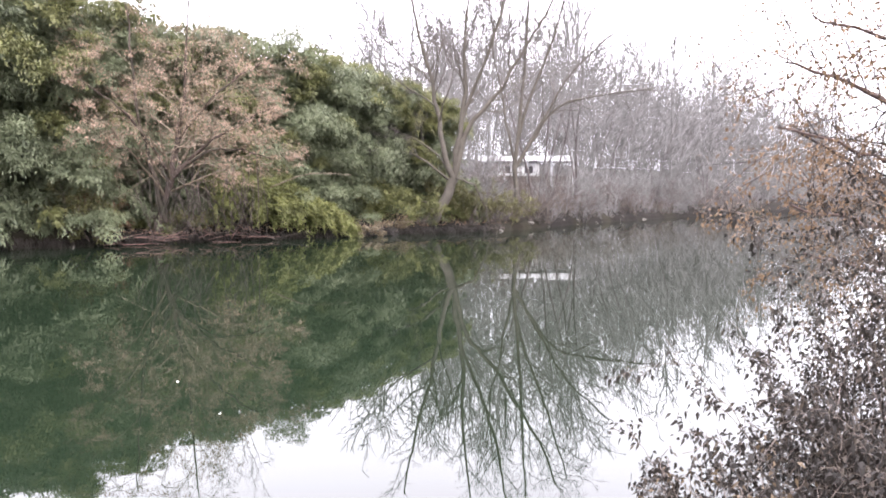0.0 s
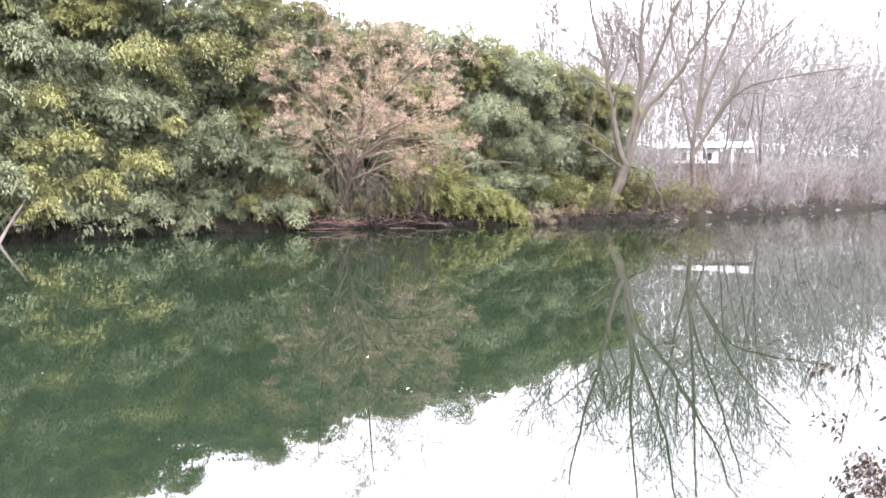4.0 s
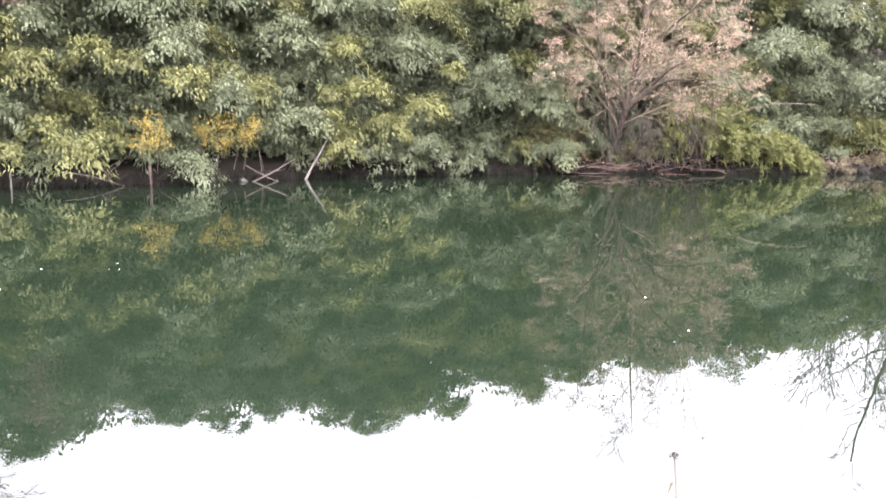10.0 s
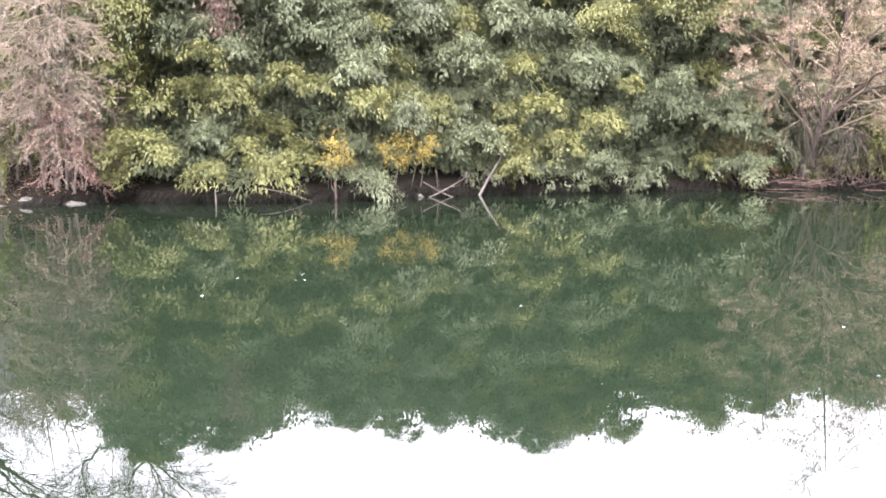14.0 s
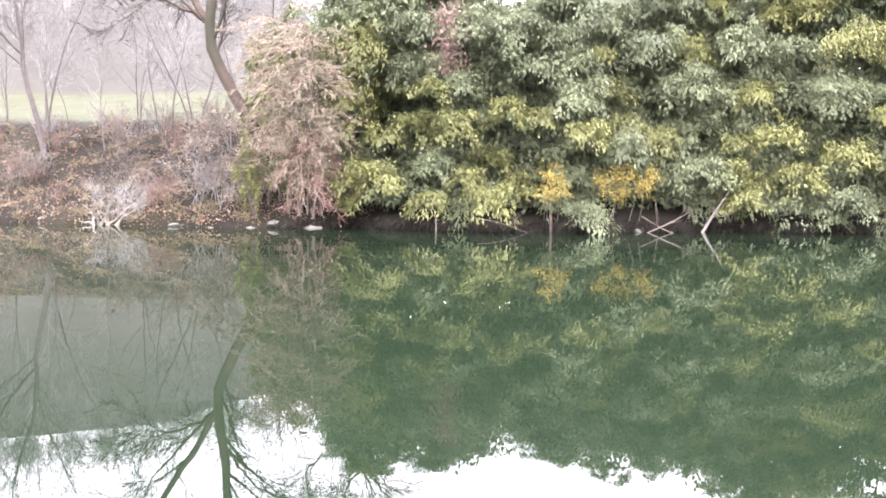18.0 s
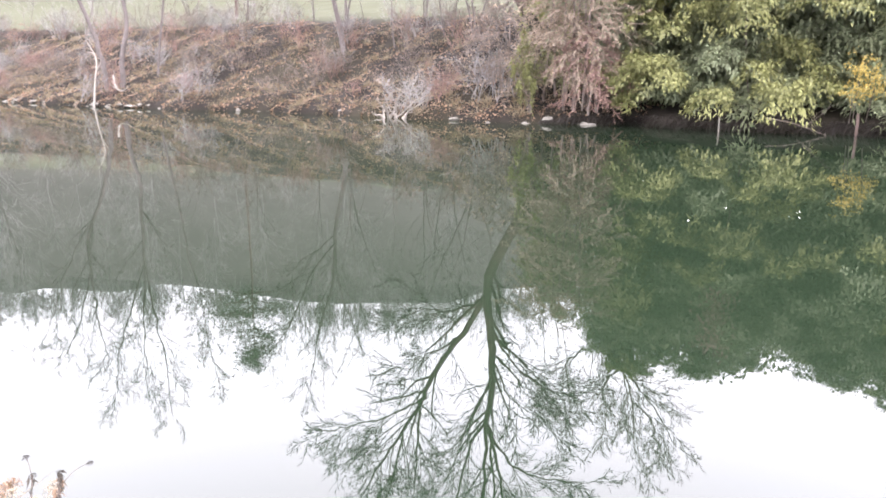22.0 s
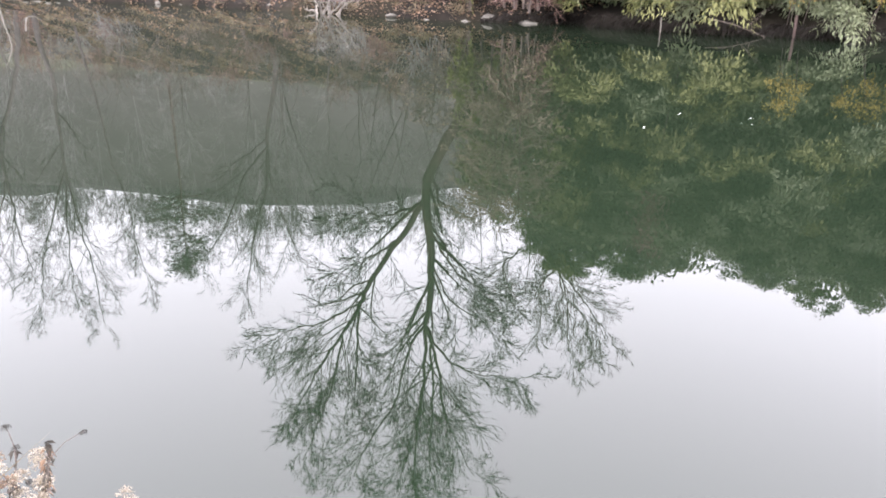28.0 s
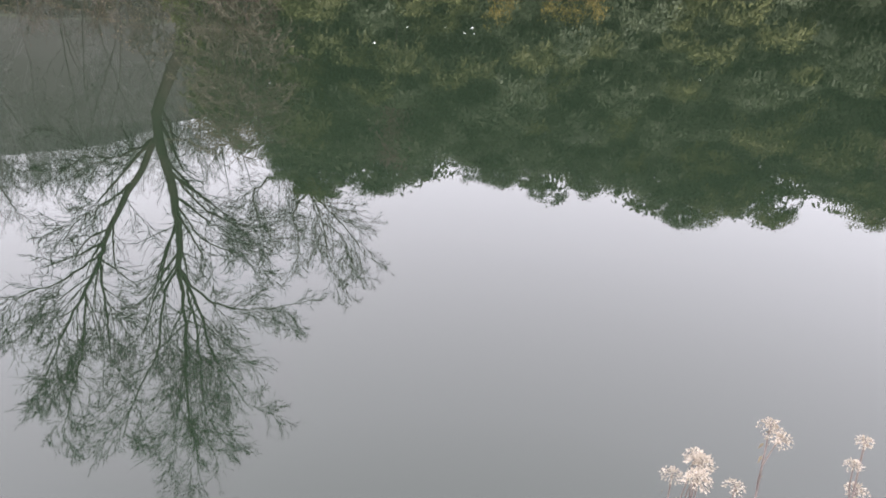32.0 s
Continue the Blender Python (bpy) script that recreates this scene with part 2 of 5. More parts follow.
def water_material():
    m = bpy.data.materials.new("river_water")
    m.use_nodes = True
    n, l = m.node_tree.nodes, m.node_tree.links
    b = n["Principled BSDF"]
    b.inputs["Roughness"].default_value = 0.004
    b.inputs["IOR"].default_value = 1.333
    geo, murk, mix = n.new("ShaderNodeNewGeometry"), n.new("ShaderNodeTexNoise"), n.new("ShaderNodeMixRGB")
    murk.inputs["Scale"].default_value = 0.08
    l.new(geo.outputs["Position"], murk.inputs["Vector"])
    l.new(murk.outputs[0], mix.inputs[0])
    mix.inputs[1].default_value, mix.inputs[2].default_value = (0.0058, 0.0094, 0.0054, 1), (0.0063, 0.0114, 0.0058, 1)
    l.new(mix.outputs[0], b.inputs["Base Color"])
    swell, ripple, total = n.new("ShaderNodeTexNoise"), n.new("ShaderNodeTexNoise"), n.new("ShaderNodeMath")
    stretch = n.new("ShaderNodeMapping")
    stretch.inputs["Scale"].default_value = (0.55, 1.0, 1.0)
    l.new(geo.outputs["Position"], stretch.inputs["Vector"])
    swell.inputs["Scale"].default_value, swell.inputs["Detail"].default_value = 0.9, 1
    ripple.inputs["Scale"].default_value, ripple.inputs["Detail"].default_value = 4.0, 2
    l.new(stretch.outputs[0], swell.inputs["Vector"])
    l.new(stretch.outputs[0], ripple.inputs["Vector"])
    total.operation = "MULTIPLY_ADD"
    total.inputs[1].default_value = 0.06
    l.new(ripple.outputs[0], total.inputs[0])
    l.new(swell.outputs[0], total.inputs[2])
    fine, last = n.new("ShaderNodeTexNoise"), n.new("ShaderNodeMath")
    fine.inputs["Scale"].default_value, fine.inputs["Detail"].default_value = 15.0, 1
    l.new(stretch.outputs[0], fine.inputs["Vector"])
    last.operation = "MULTIPLY_ADD"
    last.inputs[1].default_value = 0.014
    l.new(fine.outputs[0], last.inputs[0])
    l.new(total.outputs[0], last.inputs[2])
    bump = n.new("ShaderNodeBump")
    bump.inputs["Strength"].default_value, bump.inputs["Distance"].default_value = 1.0, 0.0024
    l.new(last.outputs[0], bump.inputs["Height"])
    l.new(bump.outputs[0], b.inputs["Normal"])
    return m


# ---- builders ----
UP = np.array((0.0, 0.0, 1.0))


def unit(v):
    return v / np.maximum(np.linalg.norm(v, axis=-1, keepdims=True), 1e-9)


class Soup:
    """Collects vertices and four-cornered faces, and turns them into one mesh."""

    def __init__(self):
        self.points, self.faces, self.count = [], [], 0

    def add(self, points, faces):
        self.points.append(np.asarray(points, float))
        self.faces.append(np.asarray(faces, int) + self.count)
        self.count += len(points)

    def mesh(self, name, mat, smooth=True):
        me = bpy.data.meshes.new(name)
        points, faces = np.concatenate(self.points), np.concatenate(self.faces)
        me.vertices.add(len(points))
        me.vertices.foreach_set("co", points.ravel())
        me.loops.add(faces.size)
        me.loops.foreach_set("vertex_index", faces.ravel())
        me.polygons.add(len(faces))
        me.polygons.foreach_set("loop_start", np.arange(len(faces)) * 4)
        me.polygons.foreach_set("use_smooth", np.full(len(faces), smooth))
        me.update(calc_edges=True)
        me.materials.append(mat)
        return me

    def tube(self, path, radii, sides=5):
        path, radii = np.asarray(path, float), np.asarray(radii, float)
        along = unit(np.gradient(path, axis=0))
        ref = np.array((1.0, 0, 0)) if abs(along[0, 0]) < 0.8 else np.array((0, 1.0, 0))
        a = unit(np.cross(along, ref))
        b = np.cross(along, a)
        turn = np.linspace(0, 2 * np.pi, sides, endpoint=False)
        ring = (np.cos(turn)[None, :, None] * a[:, None] + np.sin(turn)[None, :, None] * b[:, None]) * radii[:, None, None] + path[:, None]
        i, j = np.meshgrid(np.arange(len(path) - 1), np.arange(sides), indexing="ij")
        k = (j + 1) % sides
        self.add(ring.reshape(-1, 3), np.stack([i * sides + j, i * sides + k, (i + 1) * sides + k, (i + 1) * sides + j], -1).reshape(-1, 4))

    def ribbons(self, limbs, rng, thin, wide=1.9):
        """The finest twigs, one narrow strip for each."""
        a = np.array([p[0] for p, r in limbs])
        b = np.array([p[-1] for p, r in limbs])
        r = np.maximum(np.array([q[0] for p, q in limbs]), thin)[:, None] * wide / 2
        side = unit(np.cross(b - a, rng.normal(0, 1, a.shape)))
        self.add(np.stack([a - side * r, a + side * r, b + side * r * 0.5, b - side * r * 0.5], 1).reshape(-1, 3), np.arange(len(a) * 4).reshape(-1, 4))

    def blades(self, base, way, length, width, rng, flat=0.6, sag=0.15):
        """One pointed blade at each base; flat: how much the blades lie level."""
        n = len(base)
        way = unit(way)
        side = unit(np.cross(way, UP) * flat + rng.normal(0, 1, (n, 3)) * (1 - flat) + 1e-4)
        side = unit(side - way * (side * way).sum(1, keepdims=True))
        length, width = np.broadcast_to(length, n)[:, None], np.broadcast_to(width, n)[:, None]
        mid = base + way * length * 0.42
        tip = base + way * length - UP * length * sag
        self.add(np.stack([base, mid + side * width / 2, tip, mid - side * width / 2], 1).reshape(-1, 3), np.arange(n * 4).reshape(-1, 4))


def thing(name, label, category, group="", kind="", at=None):
    ob = new(name)
    ob.empty_display_size = 0.2
    if at is not None:
        ob.matrix_world = at
    return tagged(ob, label, category, group, kind)


def part(name, mesh, parent, label=""):
    ob = new(name, mesh)
    ob.parent = parent
    return tagged(ob, label)


def grow(rng, out, start, way, length, radius, level, spec):
    """A limb and its side limbs. spec, level by level: steps, wander, lift, side limbs, angle, length share, where they begin."""
    steps, wander, lift, kids, angle, share, first = spec[level]
    path = [start]
    for i in range(steps):
        way = way + rng.normal(0, wander, 3) + UP * lift
        way = way / math.sqrt(way @ way)
        path.append(path[-1] + way * length / steps)
    radii = radius * np.linspace(1, 0.12 if level == 0 else 0.35 if level < len(spec) - 1 else 0.4, steps + 1)
    out.append((np.array(path), radii, level))
    if level + 1 < len(spec):
        side_limbs(rng, out, np.array(path), radii, length, level, spec)


def side_limbs(rng, out, path, radii, length, level, spec):
    steps, wander, lift, kids, angle, share, first = spec[level]
    n = len(path) - 1
    for k in range(kids):
        f = (first + (1 - first) * (k + rng.uniform(0, 1)) / kids) * n * 0.999
        i = int(f)
        p = path[i] + (path[i + 1] - path[i]) * (f - i)
        d = path[i + 1] - path[i]
        d = d / math.sqrt(d @ d)
        s = np.cross(d, rng.normal(0, 1, 3))
        s = s / math.sqrt(s @ s)
        a = radians(angle * rng.uniform(0.65, 1.25))
        r = radii[i] + (radii[i + 1] - radii[i]) * (f - i)
        grow(rng, out, p, d * math.cos(a) + s * math.sin(a), length * share * rng.uniform(0.6, 1.15) * (1.15 - 0.5 * f / n), r * 0.42, level + 1, spec)


def limbs_to_soups(out, cut, thin=0.006):
    """Thick limbs and twigs as two soups."""
    thick, fine = Soup(), Soup()
    last = max(level for path, radii, level in out)
    for path, radii, level in out:
        if level <= cut:
            thick.tube(path, np.maximum(radii, thin), 7 if level == 0 else 5)
        elif level < last - (last > 3):
            fine.tube(path, np.maximum(radii, thin), 3)
    fine.ribbons([(p, r) for p, r, level in out if level > cut and level >= last - (last > 3)], np.random.default_rng(len(out)), thin)
    return thick, fine


def tips(rng, out, level, n, spread=0.05):
    """n places along the twigs of a level and beyond, with the twig's way."""
    picks = [(p, r) for p, r, lv in out if lv >= level]
    base, way = np.empty((n, 3)), np.empty((n, 3))
    for q in range(n):
        p = picks[rng.integers(len(picks))][0]
        i = rng.integers(len(p) - 1)
        base[q] = p[i] + (p[i + 1] - p[i]) * rng.uniform()
        way[q] = p[i + 1] - p[i]
    return base + rng.normal(0, spread, (n, 3)), unit(way)


def bend(points, n=14):
    """A smooth line through a few given points."""
    points = np.asarray(points, float)
    t = np.arange(len(points))
    u = np.linspace(0, len(points) - 1, n)
    out = np.empty((n, 3))
    for k, x in enumerate(u):
        i = min(int(x), len(points) - 2)
        f = x - i
        p0, p1, p2, p3 = points[max(i - 1, 0)], points[i], points[i + 1], points[min(i + 2, len(points) - 1)]
        out[k] = 0.5 * (2 * p1 + (p2 - p0) * f + (2 * p0 - 5 * p1 + 4 * p2 - p3) * f * f + (3 * p1 - p0 - 3 * p2 + p3) * f ** 3)
    return out


def stemmed_tree(seed, stems, spec, shift=(0, 0, 0)):
    """Limbs that grow from stems given by hand: (points, thick end, thin end, number of side limbs, where they begin, their length)."""
    rng = np.random.default_rng(seed)
    out = []
    for points, r0, r1, kids, first, length in stems:
        path = bend(points) + np.array(shift)
        reach = float(np.linalg.norm(path[-1] - path[0]))
        path[1:-1] += rng.normal(0, min(0.05, 0.006 * reach), (len(path) - 2, 3))
        radii = np.linspace(r0, r1, len(path))
        out.append((path, radii, 0))
        own = [(len(path) - 1, 0, 0, kids, spec[0][4], 1.0, first)] + list(spec[1:])
        side_limbs(rng, out, path, radii, length, 0, own)
    return rng, out

# ---- the ground, one sheet under the river to the horizon ----
FAR_X = (-400, -200, -130, -90, -68, -55, -46, -40, -36.5, -31, -27, -22.3, -19.5, -15.5, -10.5, -6.7, -2, 0, 5.7, 12, 18.5, 24, 30, 39.5, 51, 72, 96, 115, 400)
FAR_Y = (-250, -100, -45, -12, 5, 9, 12, 15, 17.5, 19.3, 20.5, 22.5, 25, 25.7, 28, 32, 34.3, 35.8, 37.5, 38.8, 40, 41.3, 42.5, 48.5, 55, 65.5, 75, 81, 180)
NEAR_X = (-400, -200, -130, -90, -68, -20, -8, -5, -3, -2, 0, 1.6, 2.4, 3.2, 4.2, 8, 20, 115, 400)
NEAR_Y = (-290, -130, -78, -40, -20, -6, -1.8, -0.7, 0.5, 0.9, 1.25, 1.4, 1.9, 2.35, 2.7, 3.8, 6.5, 30, 90)
RISE_MID = ((-30, -1.6), (-3, -1.4), (-0.6, -0.35), (0, -0.05), (0.2, 0.3), (0.7, 0.55), (1.5, 0.75), (4, 1.3), (10, 2), (30, 3), (60, 5), (140, 12), (900, 14))
RISE_LEFT = ((-30, -1.6), (-3, -1.4), (-0.6, -0.35), (0, -0.05), (0.1, 0.12), (0.45, 0.34), (1, 0.56), (4, 1.6), (8, 3.6), (11, 4.8), (15, 5.5), (30, 7.8), (48, 10.8), (90, 37), (140, 53), (900, 66))
RISE_RIGHT = ((-30, -1.6), (-3, -1.4), (-0.6, -0.35), (0, -0.05), (0.2, 0.4), (2, 1.3), (5, 1.7), (20, 2.8), (50, 5), (100, 12), (200, 20), (900, 24))
NEAR_RISE = ((-30, -1.6), (-2.5, -1.4), (-0.6, -0.4), (0, -0.05), (0.12, 0.18), (0.6, 0.42), (1.1, 0.58), (3, 0.7), (10, 0.9), (100, 2.5), (900, 4))


FAR_X, FAR_Y = tuple(0.985 * v - 0.2 for v in FAR_X), tuple(0.99 * v for v in FAR_Y)


def step(x, a, b):
    t = np.clip((x - a) / (b - a), 0, 1)
    return t * t * (3 - 2 * t)


def bank_y(x):
    wobble = 0.22 * np.sin(np.asarray(x) * 1.9) + 0.15 * np.sin(np.asarray(x) * 4.3 + 1)
    return np.interp(x, FAR_X, FAR_Y) + wobble


def ground_z(x, y):
    x, y = np.asarray(x, float), np.asarray(y, float)
    far, near = bank_y(x), np.interp(x, NEAR_X, NEAR_Y)
    s, o = y - far, near - y
    left, right = step(-x, 20, 28), step(x, 24, 36)
    z = np.interp(s, *zip(*RISE_MID)) * (1 - left) * (1 - right) + np.interp(s, *zip(*RISE_LEFT)) * left + np.interp(s, *zip(*RISE_RIGHT)) * right
    turn = np.degrees(np.arctan2(-x, np.maximum(y, 1e-3)))
    hidden = step(turn, 34, 46) + (x > 0) + (y < 1)
    crest = np.interp(turn, (50, 54, 63, 72, 82, 90), (0.79, 0.81, 0.86, 0.9, 0.935, 0.95))
    z = np.minimum(z, 11.5) + np.maximum(z - 11.5, 0) * np.clip(hidden, 0, 1) * np.where((x < 0) & (y > -60), crest, 1)
    z = z + step(s, 85, 125) * (1 - step(s, 180, 300)) * (2.2 * np.sin(x * 0.09 + 1) + 1.4 * np.sin(x * 0.23) + 0.8 * np.sin(x * 0.51 + 2)) * left
    bumps = 0.10 * np.sin(x * 1.3 + y * 0.7) * np.sin(y * 1.1 - x * 0.4) + 0.05 * np.sin(x * 3.1 - y * 2.3)
    z = z + bumps * np.clip(s / 2, 0, 1.6)
    n = np.interp(o, *zip(*NEAR_RISE)) + 0.03 * np.sin(x * 5) * np.sin(y * 4) * np.clip(o, 0, 1)
    return np.where(y > (far + near) / 2, z, n)


def build_ground():
    xs = np.concatenate([[-900, -600, -450], np.arange(-380, -105, 8), np.arange(-105, -72, 3), np.arange(-72, -30, 0.75), np.arange(-30, 34, 0.5), np.arange(34, 70, 1.5), np.arange(70, 130, 5), [150, 200, 300, 450, 900]])
    fs = np.array([-6, -3, -1.2, -0.6, -0.25, 0, 0.1, 0.25, 0.5, 0.8, 1.2, 1.8, 2.5, 3.2, 4, 5, 6, 7, 8, 9, 10, 11, 12, 13.5, 15, 17, 20, 24, 30, 38, 48, 54, 60, 67, 75, 82, 90, 97, 105, 115, 125, 140, 158, 180, 205, 230, 260, 300, 360, 450, 900.0])
    ns = np.array([-900, -300, -100, -40, -15, -8, -5, -3.5, -2.5, -2, -1.6, -1.3, -1.1, -0.9, -0.75, -0.6, -0.45, -0.3, -0.15, 0, 0.1, 0.3, 0.6, 1.2, 2.5])
    soup, cols = Soup(), []
    for x in xs:
        f, n = float(bank_y(x)), float(np.interp(x, NEAR_X, NEAR_Y))
        ys = np.concatenate([n + ns, [(n + f) / 2], f + fs])
        cols.append(np.stack([np.full(len(ys), x), ys, ground_z(x, ys)], 1))
    grid = np.stack(cols)
    a, b = grid.shape[:2]
    i, j = np.meshgrid(np.arange(a - 1), np.arange(b - 1), indexing="ij")
    soup.add(grid.reshape(-1, 3), np.stack([i * b + j, (i + 1) * b + j, (i + 1) * b + j + 1, i * b + j + 1], -1).reshape(-1, 4))
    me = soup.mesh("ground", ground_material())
    flat = grid.reshape(-1, 3)
    s = flat[:, 1] - bank_y(flat[:, 0])
    meadow = step(s, 11.5, 14) * (1 - step(s, 44, 52)) * step(-flat[:, 0], 22, 30)
    me.attributes.new("meadow", "FLOAT", "POINT").data.foreach_set("value", meadow.astype(float))
    wooded = step(s, 44, 50) * step(-flat[:, 0], 15, 25) + step(s, 5, 12) * step(flat[:, 0], 25, 32)
    me.attributes.new("wooded", "FLOAT", "POINT").data.foreach_set("value", wooded.astype(float))
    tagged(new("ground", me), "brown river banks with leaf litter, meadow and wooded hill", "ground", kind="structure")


def build_water():
    soup = Soup()
    xs, ys = np.linspace(-900, 900, 40), np.linspace(-320, 420, 30)
    x, y = np.meshgrid(xs, ys, indexing="ij")
    i, j = np.meshgrid(np.arange(39), np.arange(29), indexing="ij")
    soup.add(np.stack([x, y, x * 0], -1).reshape(-1, 3), np.stack([i * 30 + j, (i + 1) * 30 + j, (i + 1) * 30 + j + 1, i * 30 + j + 1], -1).reshape(-1, 4))
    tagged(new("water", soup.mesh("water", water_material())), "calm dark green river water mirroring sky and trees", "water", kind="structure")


build_ground()
build_water()


def plant(ob, x, y, sink=0.05, turn=0.0, size=1.0):
    ob.matrix_world = pose(x, y, float(ground_z(x, y)) - sink, 0, 0, turn)
    ob.scale = (size, size, size)
    return ob


# ---- the bamboo along the far bank ----
STAND_X = (-21, -18.8, -17.7, -14.6, -13.6, -11, -8.5, -6.3, -3.4, -2, -0.8, 1.2, 3.7, 7.2, 9.7, 12.4, 17.9, 22.8, 28.8)
STAND_TOP = (9.9, 11.5, 11.1, 10.0, 9.9, 10.5, 11.6, 11.4, 13.4, 11.8, 12.8, 11.8, 12.4, 12.2, 11.5, 11.3, 11.2, 10.2, 9.2)


def bank_frame(x):
    """The bank's point at x and the level way out over the water."""
    y0, y1 = np.interp(x - 1.5, FAR_X, FAR_Y), np.interp(x + 1.5, FAR_X, FAR_Y)
    d = unit(np.array((3.0, y1 - y0, 0.0)))
    return np.array((x, float(np.interp(x, FAR_X, FAR_Y)), 0.0)), np.array((d[1], -d[0], 0.0)), d


def tuft(crown, rng, centre, out, size, leaves, leaf=1.0):
    """A leafy head: sprays that arch up and out from one point, each a little roof of hanging leaves."""
    sprays = int(9 + 6 * size)
    n = int(leaves * size ** 1.7)
    side = np.cross(out, UP)
    fan = rng.uniform(-1.25, 1.25, (sprays, 1))
    d = unit(out * np.cos(fan) * rng.uniform(0.35, 1.0, (sprays, 1)) + side * np.sin(fan) + UP * rng.uniform(-0.25, 1.0, (sprays, 1)))
    reach = size * rng.uniform(0.55, 1.15, (sprays, 1))
    which = rng.integers(0, sprays, n)
    d, reach = d[which], reach[which]
    t = rng.uniform(0.1, 1, (n, 1)) ** 0.75
    across = unit(np.cross(d, UP) + 1e-4)
    off = rng.normal(0, 0.17, (n, 1)) * size * (1.15 - 0.6 * t)
    fall = 0.55 * t ** 2.2 * reach
    base = centre + d * t * reach + across * off - UP * (fall + 0.5 * np.abs(off)) + rng.normal(0, 0.07, (n, 3)) * size
    way = unit(d * (1 - 0.4 * t) + across * np.sign(off) * 0.5 - UP * (0.15 + 0.7 * t) + rng.normal(0, 0.38, (n, 3)))
    face = unit(UP * 0.8 + d * 0.7 + across * np.sign(off) * 0.4 + rng.normal(0, 0.14, (n, 3)))
    length, width = rng.uniform(0.12, 0.21, (n, 1)) * leaf, rng.uniform(0.042, 0.062, (n, 1)) * leaf
    broad = unit(np.cross(way, face))
    mid = base + way * length * 0.42
    tip = base + way * length - UP * length * 0.2
    crown.add(np.stack([base, mid + broad * width / 2, tip, mid - broad * width / 2], 1).reshape(-1, 3), np.arange(n * 4).reshape(-1, 4))


def thicket(crown, rng, centre, size, n, leaf=1.0):
    """The inside of the stand: larger leaves in no order, deep behind the tufts."""
    base = centre + rng.uniform(-1, 1, (n, 3)) * (size, 0.5, size * 0.8)
    way = unit(rng.normal(0, 0.8, (n, 3)) - UP)
    length, width = rng.uniform(0.25, 0.42, (n, 1)) * leaf, rng.uniform(0.11, 0.17, (n, 1)) * leaf
    broad = unit(np.cross(way, rng.normal(0, 1, (n, 3)) * (0.6, 1, 0.3)))
    mid = base + way * length * 0.5
    crown.add(np.stack([base, mid + broad * width / 2, base + way * length, mid - broad * width / 2], 1).reshape(-1, 3), np.arange(n * 4).reshape(-1, 4))


def stand_depth(x, z):
    over = 1.25 * step(np.asarray(x), 3.6, 5.5) + 0.8 * step(np.asarray(x), 19, 21)
    lumps = 0.4 * math.sin(x * 0.9 + 0.5 * z) * math.sin(z * 0.8 - 0.35 * x + 1)
    low = 0.45 * (1 - step(np.asarray(z), 1.2, 2.6)) * (1 - step(np.asarray(x), -7.5, -5.5))
    return float(-0.7 + 0.23 * z + over + lumps - low)


# the heads that stand out of the thicket: along the bank, height, size
YOUNG_HEADS = ((-17.7, 2.0, 1.5), (-15.5, 1.2, 1.0), (-13.7, 1.3, 1.4), (-14.9, 4.1, 1.4), (-13.1, 4.6, 1.2), (-19.2, 7.3, 1.6), (-19.4, 5.3, 1.4), (-18.0, 3.8, 1.1), (-14.5, 2.1, 1.0), (-8.3, 3.7, 1.0),
               (-5.9, 1.3, 0.9), (-4.5, 3.7, 1.4), (-3.7, 2.2, 1.3), (-2.2, 3.1, 1.4), (-6.0, 3.6, 0.7), (-1.6, 7.4, 2.1), (1.0, 7.9, 2.0), (-15.9, 5.4, 1.0), (-10.5, 3.8, 1.1), (-12.1, 4.4, 0.9), (22.0, 2.0, 1.8))
GREEN_HEADS = ((0.7, 4.4, 1.9), (-7.2, 5.9, 1.6), (-5.7, 7.6, 1.5), (-10.6, 5.2, 1.5), (-12.2, 6.4, 1.5), (-12.6, 7.7, 1.5), (-9.8, 8.4, 1.4), (-14.3, 8.0, 1.4), (-16.8, 8.1, 1.6),
               (-8.3, 7.4, 1.4), (-3.8, 7.1, 1.3), (-2.6, 5.4, 1.7), (14.7, 10.5, 2.2), (19.2, 8.9, 2.3), (16.0, 6.5, 2.1), (21.3, 4.8, 2.1), (10.7, 10.1, 1.8))


